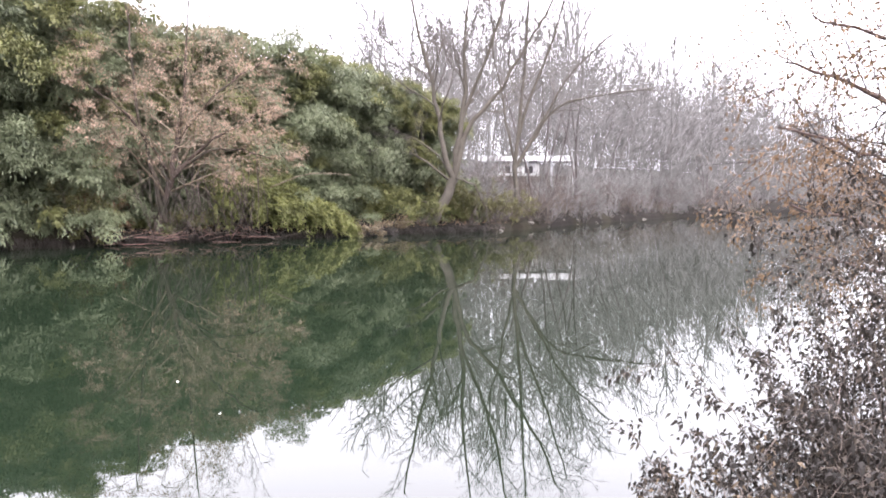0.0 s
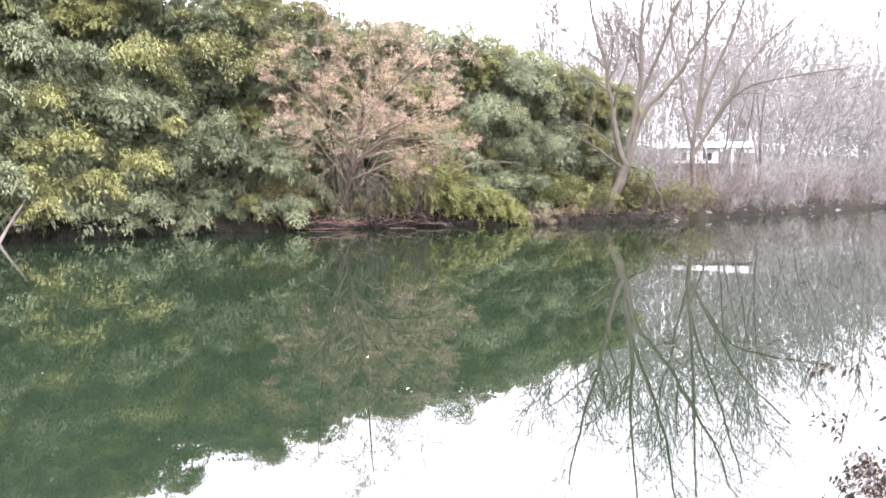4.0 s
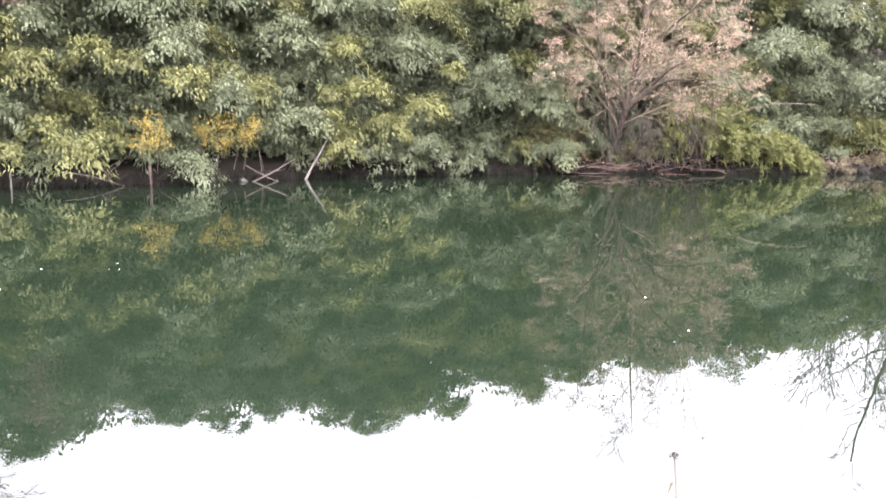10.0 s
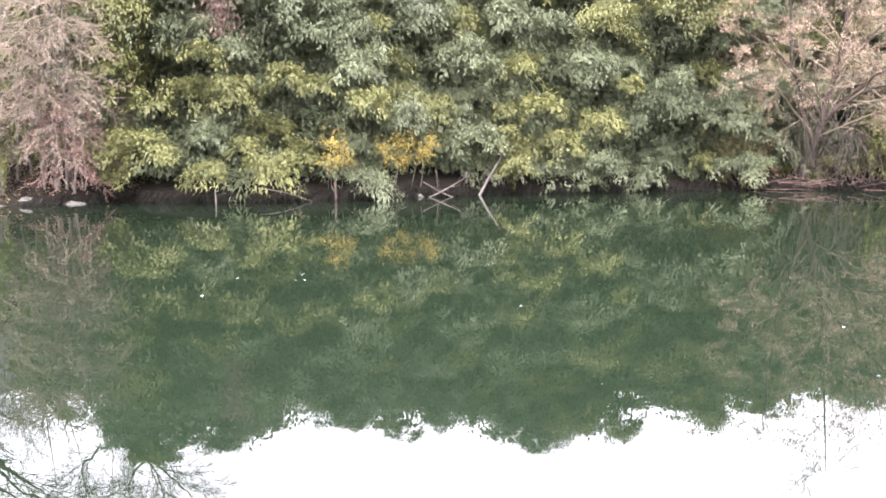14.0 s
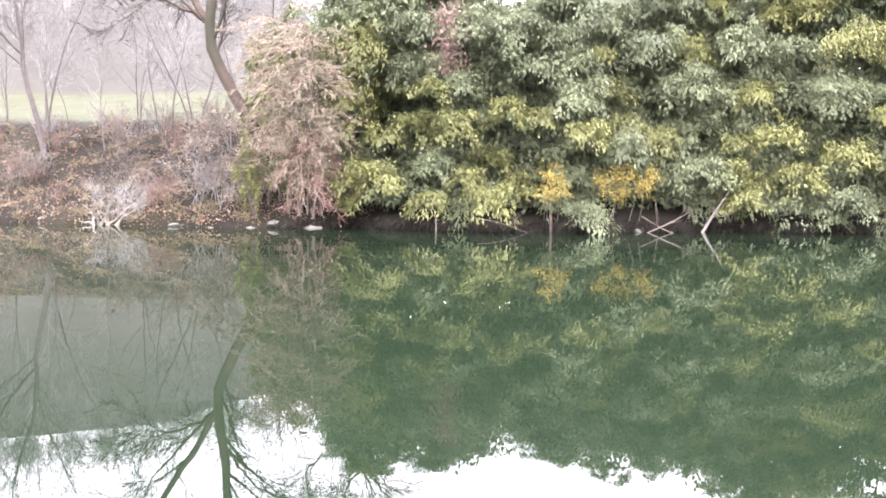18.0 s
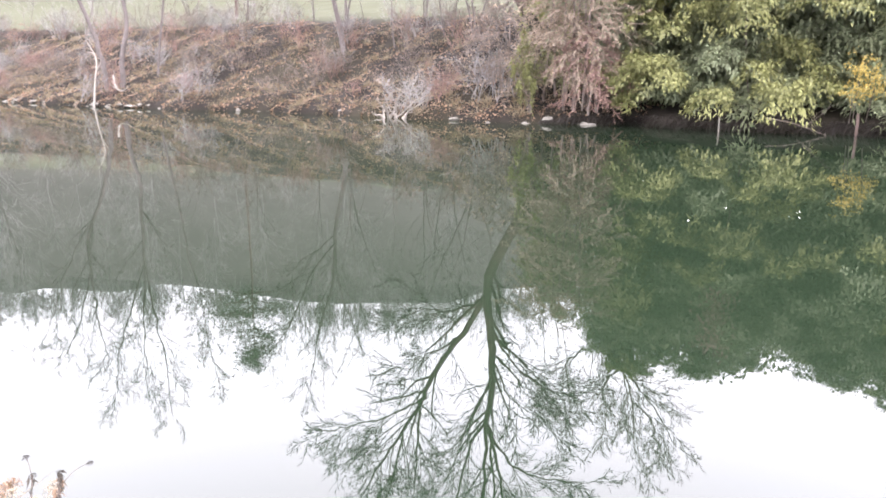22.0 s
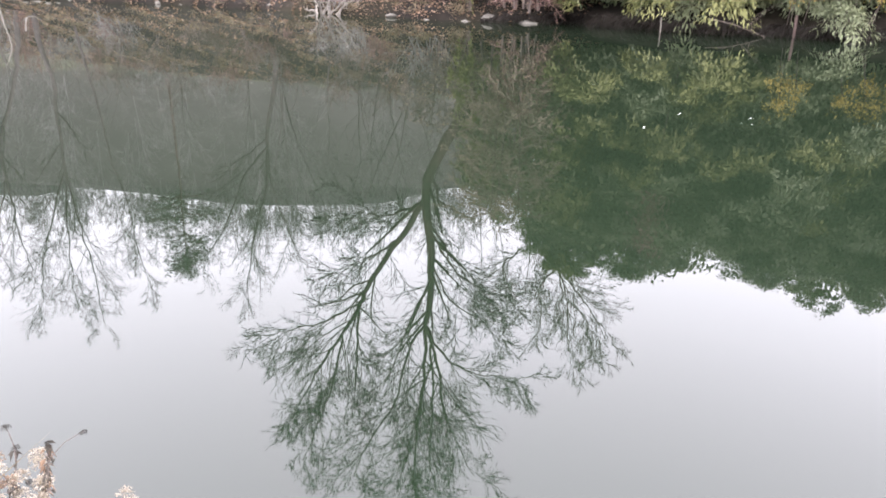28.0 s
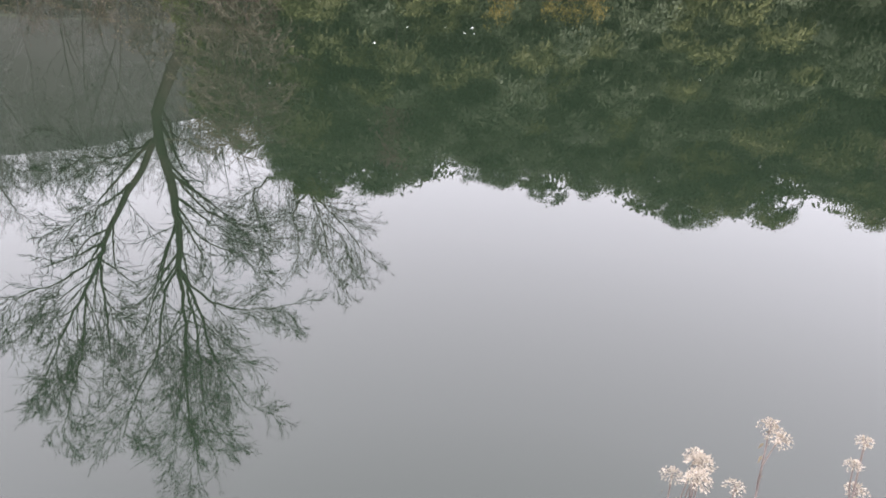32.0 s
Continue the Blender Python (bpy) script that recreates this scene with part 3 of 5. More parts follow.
def build_bamboo():
    rng = np.random.default_rng(5)
    x = -20.2
    while x < 28.6:
        span = rng.uniform(2.1, 2.7)
        wide = span * along_x(x)
        top = float(np.interp(x + wide / 2, STAND_X, STAND_TOP)) - 0.9
        low = x < -12
        ob = thing("bamboo", ("tall green bamboo with yellow-green lower tufts drooping to the water" if low else "tall dense grey-green bamboo with drooping leafy tufts") if x < 4.5 else "grey-green bamboo behind the waterside trees", "bamboo", "bamboo along the far bank")
        crown, young = Soup(), Soup()
        for heads, soup in ((YOUNG_HEADS, young), (GREEN_HEADS, crown)):
            for u, z, size in heads:
                if x <= u < x + wide:
                    b, out, d = bank_frame(u)
                    tuft(soup, rng, b - out * (stand_depth(u, z) - 0.1) + UP * (z + 0.12 * size), out, size, 800)
        z = (0.85 if x < 3 else 1.0 if x < 9 else 2.4 if x < 17 else 1.2) + rng.uniform(0, 0.2)
        row = 0
        while z < top + 0.4:
            row += 1
            for k in range(2):
                u = x + wide * (k + 0.25 + 0.5 * (row % 2) + rng.uniform(-0.3, 0.3)) / 2
                zz = z + rng.normal(0, 0.25)
                b, out, d = bank_frame(u)
                depth = stand_depth(u, zz)
                back = b - out * (depth + 2.7) + UP * zz
                thicket(crown, rng, back, 1.25, 150)
                tuft(crown, rng, back + out * 0.7 + UP * 0.3, out, rng.uniform(0.9, 1.3), 330, 1.3)
                if zz < top + 0.2:
                    thicket(crown, rng, back - out * 0.9, 1.3, 110, 1.6)
                if zz < top - 0.3:
                    thicket(crown, rng, back - out * 1.9, 1.4, 80, 2.2)
                    thicket(crown, rng, back - out * 3.0, 1.4, 60, 2.6)
                    if x < -10:
                        thicket(crown, rng, back - out * 4.3, 1.6, 60, 2.8)
                near_yellow = (1.0 < zz < 2.7 and (abs(u + 11.6) < 0.7 or abs(u + 9.4) < 0.9)) or (zz < 1.5 and -10.4 < u < -5.6)
                crowded = any(math.hypot((u - a) / along_x(x), zz + 0.1 - h) < 0.9 * q for a, h, q in YOUNG_HEADS + GREEN_HEADS)
                if near_yellow or crowded or rng.uniform() < 0.08:
                    continue
                size = rng.uniform(0.65, 1.4)
                # young leaves; right of -3 height picks them too, putting toplight into the colour
                p_pale = (0.7 if zz < 5 else 0.25) if u < -12 else (0.75 if zz > 5 else 0.3) if u > 6 else float(np.interp(zz, (3.5, 5.5), (0.12, 0.6))) if u > -3 else float(np.interp(zz, (1.2, 2.2, 5, 7, 12), (0.2, 0.4, 0.4, 0.25, 0.15)))
                tuft(young if rng.uniform() < p_pale else crown, rng, b - out * (depth + rng.uniform(-0.2, 1.1)) + UP * (zz + rng.normal(0, 0.15)), out, size, 800)
            z += 1.12 * rng.uniform(0.85, 1.15)
        for k in range(3):
            u = x + wide * (k + rng.uniform(0, 1)) / 3
            b, out, d = bank_frame(u)
            size = rng.uniform(0.55, 1.0)
            zz = float(np.interp(u, STAND_X, STAND_TOP)) - size + rng.uniform(-0.5, 0.35)
            at = b - out * (stand_depth(u, zz) + 0.4) + UP * zz
            # past 3 the topmost heads take the paler leaf to look brighter lit
            tuft(young if u > 3 else crown, rng, at, out, size, 750)
            tuft(crown, rng, at - out * 0.5 - UP * 0.3, -out, size, 600)
            thicket(crown, rng, at - out * 0.5 - UP * 0.5, 0.6, 50)
            thicket(crown, rng, at - out * 0.7 - UP * 1.3, 0.9, 90)
        if x < -19:
            # the stand's end, where it turns back from the river
            flank = unit(np.array((-1.0, -0.25, 0.0)))
            for k in range(52):
                zz = rng.uniform(3.5, 11.0)
                p0, out0, along = bank_frame(x)
                at = p0 - out0 * (stand_depth(x, zz) + rng.uniform(0.3, 3.5)) - flank * rng.uniform(1.2, 2.6) + UP * zz
                tuft(young if rng.uniform() < 0.8 else crown, rng, at, flank, rng.uniform(0.7, 1.2), 420, 1.3)
            # lower shoots that stand further back behind the weeping shrub
            for k in range(46):
                zz = rng.uniform(1.5, 9.0)
                p0, out0, along = bank_frame(-21.0 + rng.uniform(-0.9, 1.2))
                tuft(young if rng.uniform() < 0.4 else crown, rng, p0 - out0 * (2.6 + 0.15 * zz + rng.uniform(0, 2)) + UP * zz, unit(flank + out0), rng.uniform(0.8, 1.3), 380, 1.4)
            # the top of the end, and thinner growth behind that falls away towards the tall tree
            for at in ((-19.3, 27.3, 9.5), (-19.9, 27.9, 9.3), (-18.8, 26.9, 9.3), (-20.6, 28.0, 8.9)):
                thicket(crown, rng, np.array(at), 1.1, 130, 1.4)
                tuft(crown, rng, np.array(at), unit(flank + out0), 1.1, 420, 1.3)
            for k in range(40):
                u = rng.uniform(-23.8, -20.2)
                p0, out0, along = bank_frame(u)
                at = p0 - out0 * rng.uniform(4.0, 6.5) + UP * rng.uniform(4.5, 8.9 + 0.35 * (u + 23.8))
                tuft(young if k % 3 else crown, rng, at, unit(flank + out0), rng.uniform(0.7, 1.1), 330, 1.5)
        for k in range(8):
            u = x + wide * rng.uniform(0, 1)
            b, out, d = bank_frame(u)
            s = rng.uniform(1.6, 4.0) + (1.2 if x > 4 else 0)
            foot = b - out * s
            foot[2] = float(ground_z(foot[0], foot[1])) - 0.1
            tall = top * rng.uniform(0.6, 1.0)
            head = b - out * (stand_depth(u, tall) + 1.2) + UP * tall
            mid = foot * 0.42 + head * 0.58 - out * 1.2
            mid[2] = tall * 0.62
            stalk = Soup()
            stalk.tube(bend([foot, mid, head], 9), np.linspace(0.034, 0.008, 9), 5)
            part("culm", stalk.mesh("culm", BAMBOO_CULM), ob, "slender green bamboo culm")
        part("crown", crown.mesh("crown", BAMBOO_LEAF), ob)
        if young.count:
            part("young_leaves", young.mesh("young_leaves", BAMBOO_YOUNG), ob, "yellow-green young bamboo leaves")
        x += wide


def along_x(x):
    """How far x goes on for each metre along the bank."""
    return float(bank_frame(x)[2][0])


build_bamboo()


# ---- leafy shrubs on the far bank ----
def leafy_shrub(seed, radius, height, count, mat, name, label, category="shrub", leaf=0.14, wide=0.06, stems=9, group=""):
    rng = np.random.default_rng(seed)
    ob = thing(name, label, category, group)
    twigs, crown = Soup(), Soup()
    out = []
    for k in range(stems):
        turn = rng.uniform(0, 2 * np.pi)
        way = unit(np.array((math.cos(turn) * rng.uniform(0.2, 1.0), math.sin(turn) * rng.uniform(0.2, 1.0), 1.0)))
        grow(rng, out, np.array((rng.normal(0, 0.12), rng.normal(0, 0.12), -0.1)), way, height * rng.uniform(0.7, 1.15), 0.03, 0, [(6, 0.12, -0.03 - 0.05 * radius / height, 7, 45, 0.5, 0.3), (4, 0.16, -0.03, 3, 45, 0.5, 0.3), (3, 0.2, -0.02, 0, 0, 0, 0)])
    for path, radii, level in out:
        if level == 0:
            wood = Soup()
            wood.tube(path * (radius / height, radius / height, 1), np.maximum(radii, 0.005), 4)
            part("stem", wood.mesh("stem", TWIG), ob, "thin brown stem")
            wood = Soup()
        if level == 1:
            twigs.tube(path * (radius / height, radius / height, 1), np.maximum(radii, 0.005), 3)
    base, way = tips(rng, out, 1, count, 0.06)
    crown.blades(base * (radius / height, radius / height, 1), way * 0.6 - UP * 0.35 + rng.normal(0, 0.5, (count, 3)), rng.uniform(0.6, 1.3, count) * leaf, rng.uniform(0.7, 1.2, count) * wide, rng, 0.6)
    part("twig_tangle", twigs.mesh("twig_tangle", TWIG), ob)
    part("leaves", crown.mesh("leaves", mat), ob)
    return ob


def place_shrubs():
    for k, (x, d, r, hgt, n, mat, name, label) in enumerate((
        (-6.0, 0.4, 0.9, 2.0, 900, BAMBOO_YOUNG, "waterside_shrub", "small yellow-green shrub over a bleached stick"),
        (3.4, 0.6, 1.7, 2.6, 3000, OLIVE_LEAF, "waterside_shrub", "dull olive shrub overhanging the water"),
        (4.6, 1.0, 1.3, 2.2, 1800, RUST_LEAF, "withered_shrub", "withered brown shrub beside the pink-leaved tree"),
        (20.6, 3.0, 2.0, 2.4, 3000, BAMBOO_YOUNG, "waterside_shrub", "yellow-green shrub behind the leaning tree"),
        (28.5, 1.2, 2.2, 2.0, 3000, OLIVE_LEAF, "waterside_shrub", "low olive shrub at the foot of the bare trees"),
        (26.0, 2.6, 2.2, 3.6, 3600, OLIVE_LEAF, "waterside_shrub", "dark olive shrub behind the leaning tree"),
        (27.4, 0.7, 1.6, 2.5, 3000, OLIVE_LEAF, "waterside_shrub", "olive shrub overhanging the dark water's edge"),
        (29.8, 1.0, 1.8, 2.2, 2600, OLIVE_LEAF, "waterside_shrub", "grey-green shrub at the foot of the bare trees"),
        (25.6, 1.8, 1.5, 3.2, 2600, OLIVE_LEAF, "waterside_shrub", "dark shrub growing around the leaning trunk"),
        (23.0, 1.0, 1.7, 2.1, 3000, BAMBOO_YOUNG, "waterside_shrub", "yellow-green shrub beside the leaning trunk"),
        (20.8, 0.2, 1.4, 0.8, 1500, STRAW, "waterside_shrub", "low straw-coloured tuft at the waterline"),
        (18.8, 0.1, 1.0, 0.7, 900, STRAW, "waterside_shrub", "small faded tuft at the waterline"),
        (8.0, 0.9, 1.6, 1.5, 2200, OLIVE_LEAF, "waterside_shrub", "low dull shrub beneath the pink-leaved tree"),
        (32.6, 0.9, 1.8, 1.9, 2200, OLIVE_LEAF, "waterside_shrub", "low grey-green shrub on the far bank"),
        (4.1, 0.1, 1.5, 2.3, 2600, OLIVE_LEAF, "waterside_shrub", "olive-brown leafy shrub hanging over the water's edge"),
        (-22.7, 0.5, 0.9, 3.4, 2300, BAMBOO_YOUNG, "waterside_shrub", "yellow-olive shrub at the foot of the weeping branches"),
    )):
        ob = leafy_shrub(102 + k, r, hgt, n, mat, name, label)
        x = x * 0.985 - 0.2
        plant(ob, x, float(bank_y(x)) + d)
    # two shrubs with yellow leaves among the bamboo's lowest tufts
    for seed, label, heads in ((131, "shrub with bright yellow autumn leaves at the water", ((-11.7, 2.2, 0.6), (-11.3, 1.7, 0.5), (-11.8, 1.5, 0.45))),
                               (132, "spreading shrub with sparse golden yellow leaves", ((-10.1, 1.9, 0.5), (-9.5, 2.3, 0.6), (-9.0, 1.8, 0.6), (-9.6, 1.5, 0.4), (-8.7, 2.3, 0.35)))):
        rng = np.random.default_rng(seed)
        ob = thing("yellow_shrub", label, "shrub")
        crown = Soup()
        for u, z, size in heads:
            b, out, d = bank_frame(u)
            at = b + out * 0.5 + UP * z
            n = int(650 * size)
            sprig = rng.normal(0, 0.42, (26, 3)) * (size, size * 0.6, size * 0.85)
            base = at + sprig[rng.integers(0, 26, n)] + rng.normal(0, 0.1, (n, 3))
            crown.blades(base, rng.normal(0, 0.6, (n, 3)) - UP * 0.4 + out * 0.3, rng.uniform(0.06, 0.11, n), rng.uniform(0.03, 0.05, n), rng, 0.6)
            wood = Soup()
            wood.tube(bend([b - out * 0.5 + UP * (float(ground_z(b[0], b[1] + 0.5)) - 0.05), b + UP * z * 0.7, at], 7), np.linspace(0.022, 0.007, 7), 4)
            part("stem", wood.mesh("stem", TWIG), ob, "thin brown stem")
        part("leaves", crown.mesh("leaves", YELLOW_LEAF), ob, "yellow autumn leaves")
    # a green bush that slopes down like a long arched mound
    rng = np.random.default_rng(61)
    ob = thing("mounded_bush", "long arched green bush sloping down to the water", "shrub")
    crown = Soup()
    for k in range(460):
        u = rng.uniform(0, 1) ** 0.85
        x = 8.9 + 8.4 * u
        top = 3.7 - 0.5 * u - 2.3 * u ** 3
        y0 = float(bank_y(x)) + 1.6
        a = rng.uniform(-0.5, 2.3)
        b = np.array((x, y0 - 1.6 * math.sin(a) * rng.uniform(0.7, 1), max(0.25, top * (0.25 + 0.75 * math.cos(a * 0.62)) * rng.uniform(0.8, 1.0))))
        n = 44
        t = rng.uniform(0, 1, n)[:, None]
        w = unit(np.array((0.5, -1.0, -0.1)) + rng.normal(0, 0.4, 3))
        base = b + w * t * 0.7 - UP * t * t * 0.4 + rng.normal(0, 0.07, (n, 3))
        crown.blades(base, w - UP * 0.4 + rng.normal(0, 0.45, (n, 3)), rng.uniform(0.15, 0.27, n), rng.uniform(0.045, 0.07, n), rng, 0.65)
        if k % 6 == 0:
            root = np.array((x, y0 + 0.3, float(ground_z(x, y0 + 0.3)) - 0.05))
            wood = Soup()
            wood.tube(bend([root, (root + b) / 2 + UP * 0.4, b], 6), np.linspace(0.025, 0.008, 6), 4)
            part("stem", wood.mesh("stem", TWIG), ob)
    part("crown", crown.mesh("crown", MOUND_LEAF), ob)


place_shrubs()


# ---- single trees ----
def finish_tree(name, label, rng, out, cut, bark, twig, thin=0.006, category="tree", group=""):
    ob = thing(name, label, category, group)
    thick, fine = limbs_to_soups(out, cut, thin)
    part("trunk", thick.mesh("trunk", bark), ob)
    part("crown", fine.mesh("crown", twig), ob, "fine bare twigs")
    return ob


TWIGGY = [(0, 0, 0, 0, 40, 0, 0), (6, 0.08, 0.035, 8, 36, 0.5, 0.12), (4, 0.13, 0.03, 5, 36, 0.62, 0.1), (1, 0.15, 0.02, 2, 34, 0.85, 0.1), (1, 0.2, 0.0, 0, 0, 0, 0)]


def planar_tree(seed, base, across, stems, spec, sway=0.25):
    """A tree whose main limbs spread in an upright plane: each stem begins on an earlier one (or at the foot) and goes through points given across and up."""
    rng = np.random.default_rng(seed)
    a = np.array((across[0], across[1], 0.0))
    deep = np.cross(a, UP)
    foot = np.array((base[0], base[1], float(ground_z(*base)) - 0.1))
    out, paths = [], []
    for parent, where, points, r0, r1, kids, first, length in stems:
        start = foot + a * points[0][0] if parent is None else paths[parent][int(where * 13)]
        if parent is None:
            start[2] = float(ground_z(start[0], start[1])) - 0.1
        depth, slope = float((start - foot) @ deep), 0.0 if parent is None else rng.normal(0, sway)
        line = [start]
        for u, z in points[parent is None:]:
            p = foot * (1, 1, 0) + a * u + UP * z
            line.append(p + deep * (depth + slope * float(np.linalg.norm((p - start)[:2] * 0.7) + abs(z - start[2]) * 0.5)))
        path = bend(line)
        path[1:-1] += rng.normal(0, 0.05, (len(path) - 2, 3))
        radii = np.linspace(r0, r1, len(path))
        out.append((path, radii, 0))
        paths.append(path)
        side_limbs(rng, out, path, radii, length * 1.5, 0, [(len(path) - 1, 0, 0, int(kids * 1.3), spec[0][4], 1.0, first)] + list(spec[1:]))
    return rng, out

OPEN = [(0, 0, 0, 0, 46, 0, 0), (6, 0.12, 0.04, 6, 42, 0.5, 0.15), (4, 0.16, 0.03, 4, 42, 0.6, 0.15), (1, 0.2, 0.02, 3, 40, 0.7, 0.1), (1, 0.2, 0.0, 0, 0, 0, 0)]


def build_tall_tree():
    stems = [
        (None, 0, ((0.3, 0), (-0.1, 3.9), (-1.3, 6.0), (-2.1, 8.2), (-1.8, 10.9), (-1.7, 13.0), (-2.0, 15.2)), 0.31, 0.15, 10, 0.4, 3.2),
        (0, 1.0, ((-2.1, 18.0), (-2.3, 21.1), (-2.5, 25.0), (-2.4, 29.4)), 0.11, 0.02, 20, 0.2, 3.4),
        (0, 1.0, ((-1.5, 17.4), (-1.1, 19.9), (-0.6, 22.1), (0.9, 25.7)), 0.1, 0.02, 15, 0.2, 3.0),
        (0, 1.0, ((-1.1, 17.6), (-0.1, 18.7), (1.6, 19.5), (3.2, 20.0)), 0.08, 0.02, 11, 0.3, 2.3),
        (0, 0.58, ((-3.8, 11.6), (-5.1, 13.9), (-5.7, 15.4)), 0.16, 0.12, 5, 0.5, 3.0),
        (4, 1.0, ((-7.0, 17.5), (-8.2, 19.4), (-9.3, 21.7)), 0.09, 0.02, 14, 0.1, 2.6),
        (4, 1.0, ((-5.9, 17.6), (-6.0, 19.7), (-6.2, 22.1)), 0.08, 0.02, 12, 0.2, 2.5),
        (5, 0.3, ((-7.1, 19.5), (-8.0, 22.2), (-8.6, 24.0)), 0.06, 0.015, 9, 0.2, 2.2),
        (4, 0.95, ((-7.8, 15.9), (-10.2, 16.3)), 0.06, 0.015, 8, 0.2, 2.2),
        (0, 1.0, ((-2.8, 16.6), (-3.5, 19.9), (-5.0, 22.6), (-5.9, 25.0)), 0.08, 0.02, 14, 0.25, 2.6),
        (2, 0.2, ((-1.6, 20.9), (-1.6, 25.4), (-0.8, 28.5)), 0.07, 0.015, 12, 0.3, 2.4),
        (0, 0.58, ((-4.0, 9.7), (-6.0, 9.8)), 0.07, 0.015, 7, 0.2, 2.4),
        (4, 0.3, ((-4.8, 12.2), (-6.8, 13.6)), 0.06, 0.015, 7, 0.2, 2.4),
        (0, 0.76, ((-0.7, 14.3), (1.2, 15.6)), 0.06, 0.015, 8, 0.2, 2.4),
        (0, 0.68, ((-0.3, 12.4), (2.2, 13.8)), 0.06, 0.015, 8, 0.2, 2.4),
    ]
    rng, out = planar_tree(71, (-25.0, 25.4), (0.713, 0.702), stems, TWIGGY)
    finish_tree("bare_tree", "tall bare tree with mossy forked trunk on the far bank", rng, out, 1, MOSSY_BARK, DARK_TWIG, 0.012)
    stems = [
        (None, 0, ((-4.4, 0), (-4.2, 5.0), (-3.9, 9.6), (-2.8, 12.0), (-1.9, 14.0), (-1.4, 17.5)), 0.12, 0.015, 14, 0.45, 2.2),
        (0, 0.6, ((-5.0, 12.4), (-4.6, 15.0)), 0.06, 0.015, 7, 0.2, 1.8),
        (0, 0.75, ((-1.0, 14.2), (0.6, 16.6)), 0.06, 0.015, 8, 0.2, 1.9),
        (0, 0.7, ((-3.2, 14.0), (-3.0, 16.8)), 0.06, 0.015, 8, 0.2, 1.9),
        (0, 0.85, ((-0.7, 15.6), (-0.2, 18.0)), 0.05, 0.015, 7, 0.2, 1.6),
    ]
    rng, out = planar_tree(76, (-21.0, 31.5), (0.832, 0.555), stems, TWIGGY)
    finish_tree("bare_tree", "slender bare tree rising behind the bamboo", rng, out, 1, BARK, BARK, 0.009)
    stems = [
        (None, 0, ((0.9, 0), (0.7, 4.6), (0.2, 6.8), (0.1, 8.6), (-0.2, 11.0)), 0.16, 0.08, 5, 0.6, 2.0),
        (0, 1.0, ((-1.1, 14.0), (-1.6, 16.8)), 0.06, 0.015, 10, 0.1, 1.9),
        (0, 0.7, ((-1.2, 9.6), (-2.6, 12.4), (-4.0, 14.2)), 0.07, 0.015, 12, 0.2, 2.0),
        (0, 0.9, ((0.8, 12.6), (1.8, 16.1)), 0.06, 0.015, 10, 0.15, 1.9),
        (0, 0.65, ((-1.4, 8.8), (-3.2, 10.0)), 0.05, 0.015, 6, 0.2, 1.6),
    ]
    rng, out = planar_tree(77, (-38.6, 22.4), (0.502, 0.865), stems, TWIGGY)
    finish_tree("bare_tree", "bare forked tree at the top of the brown bank", rng, out, 1, GREY_STEM, GREY_STEM, 0.007)


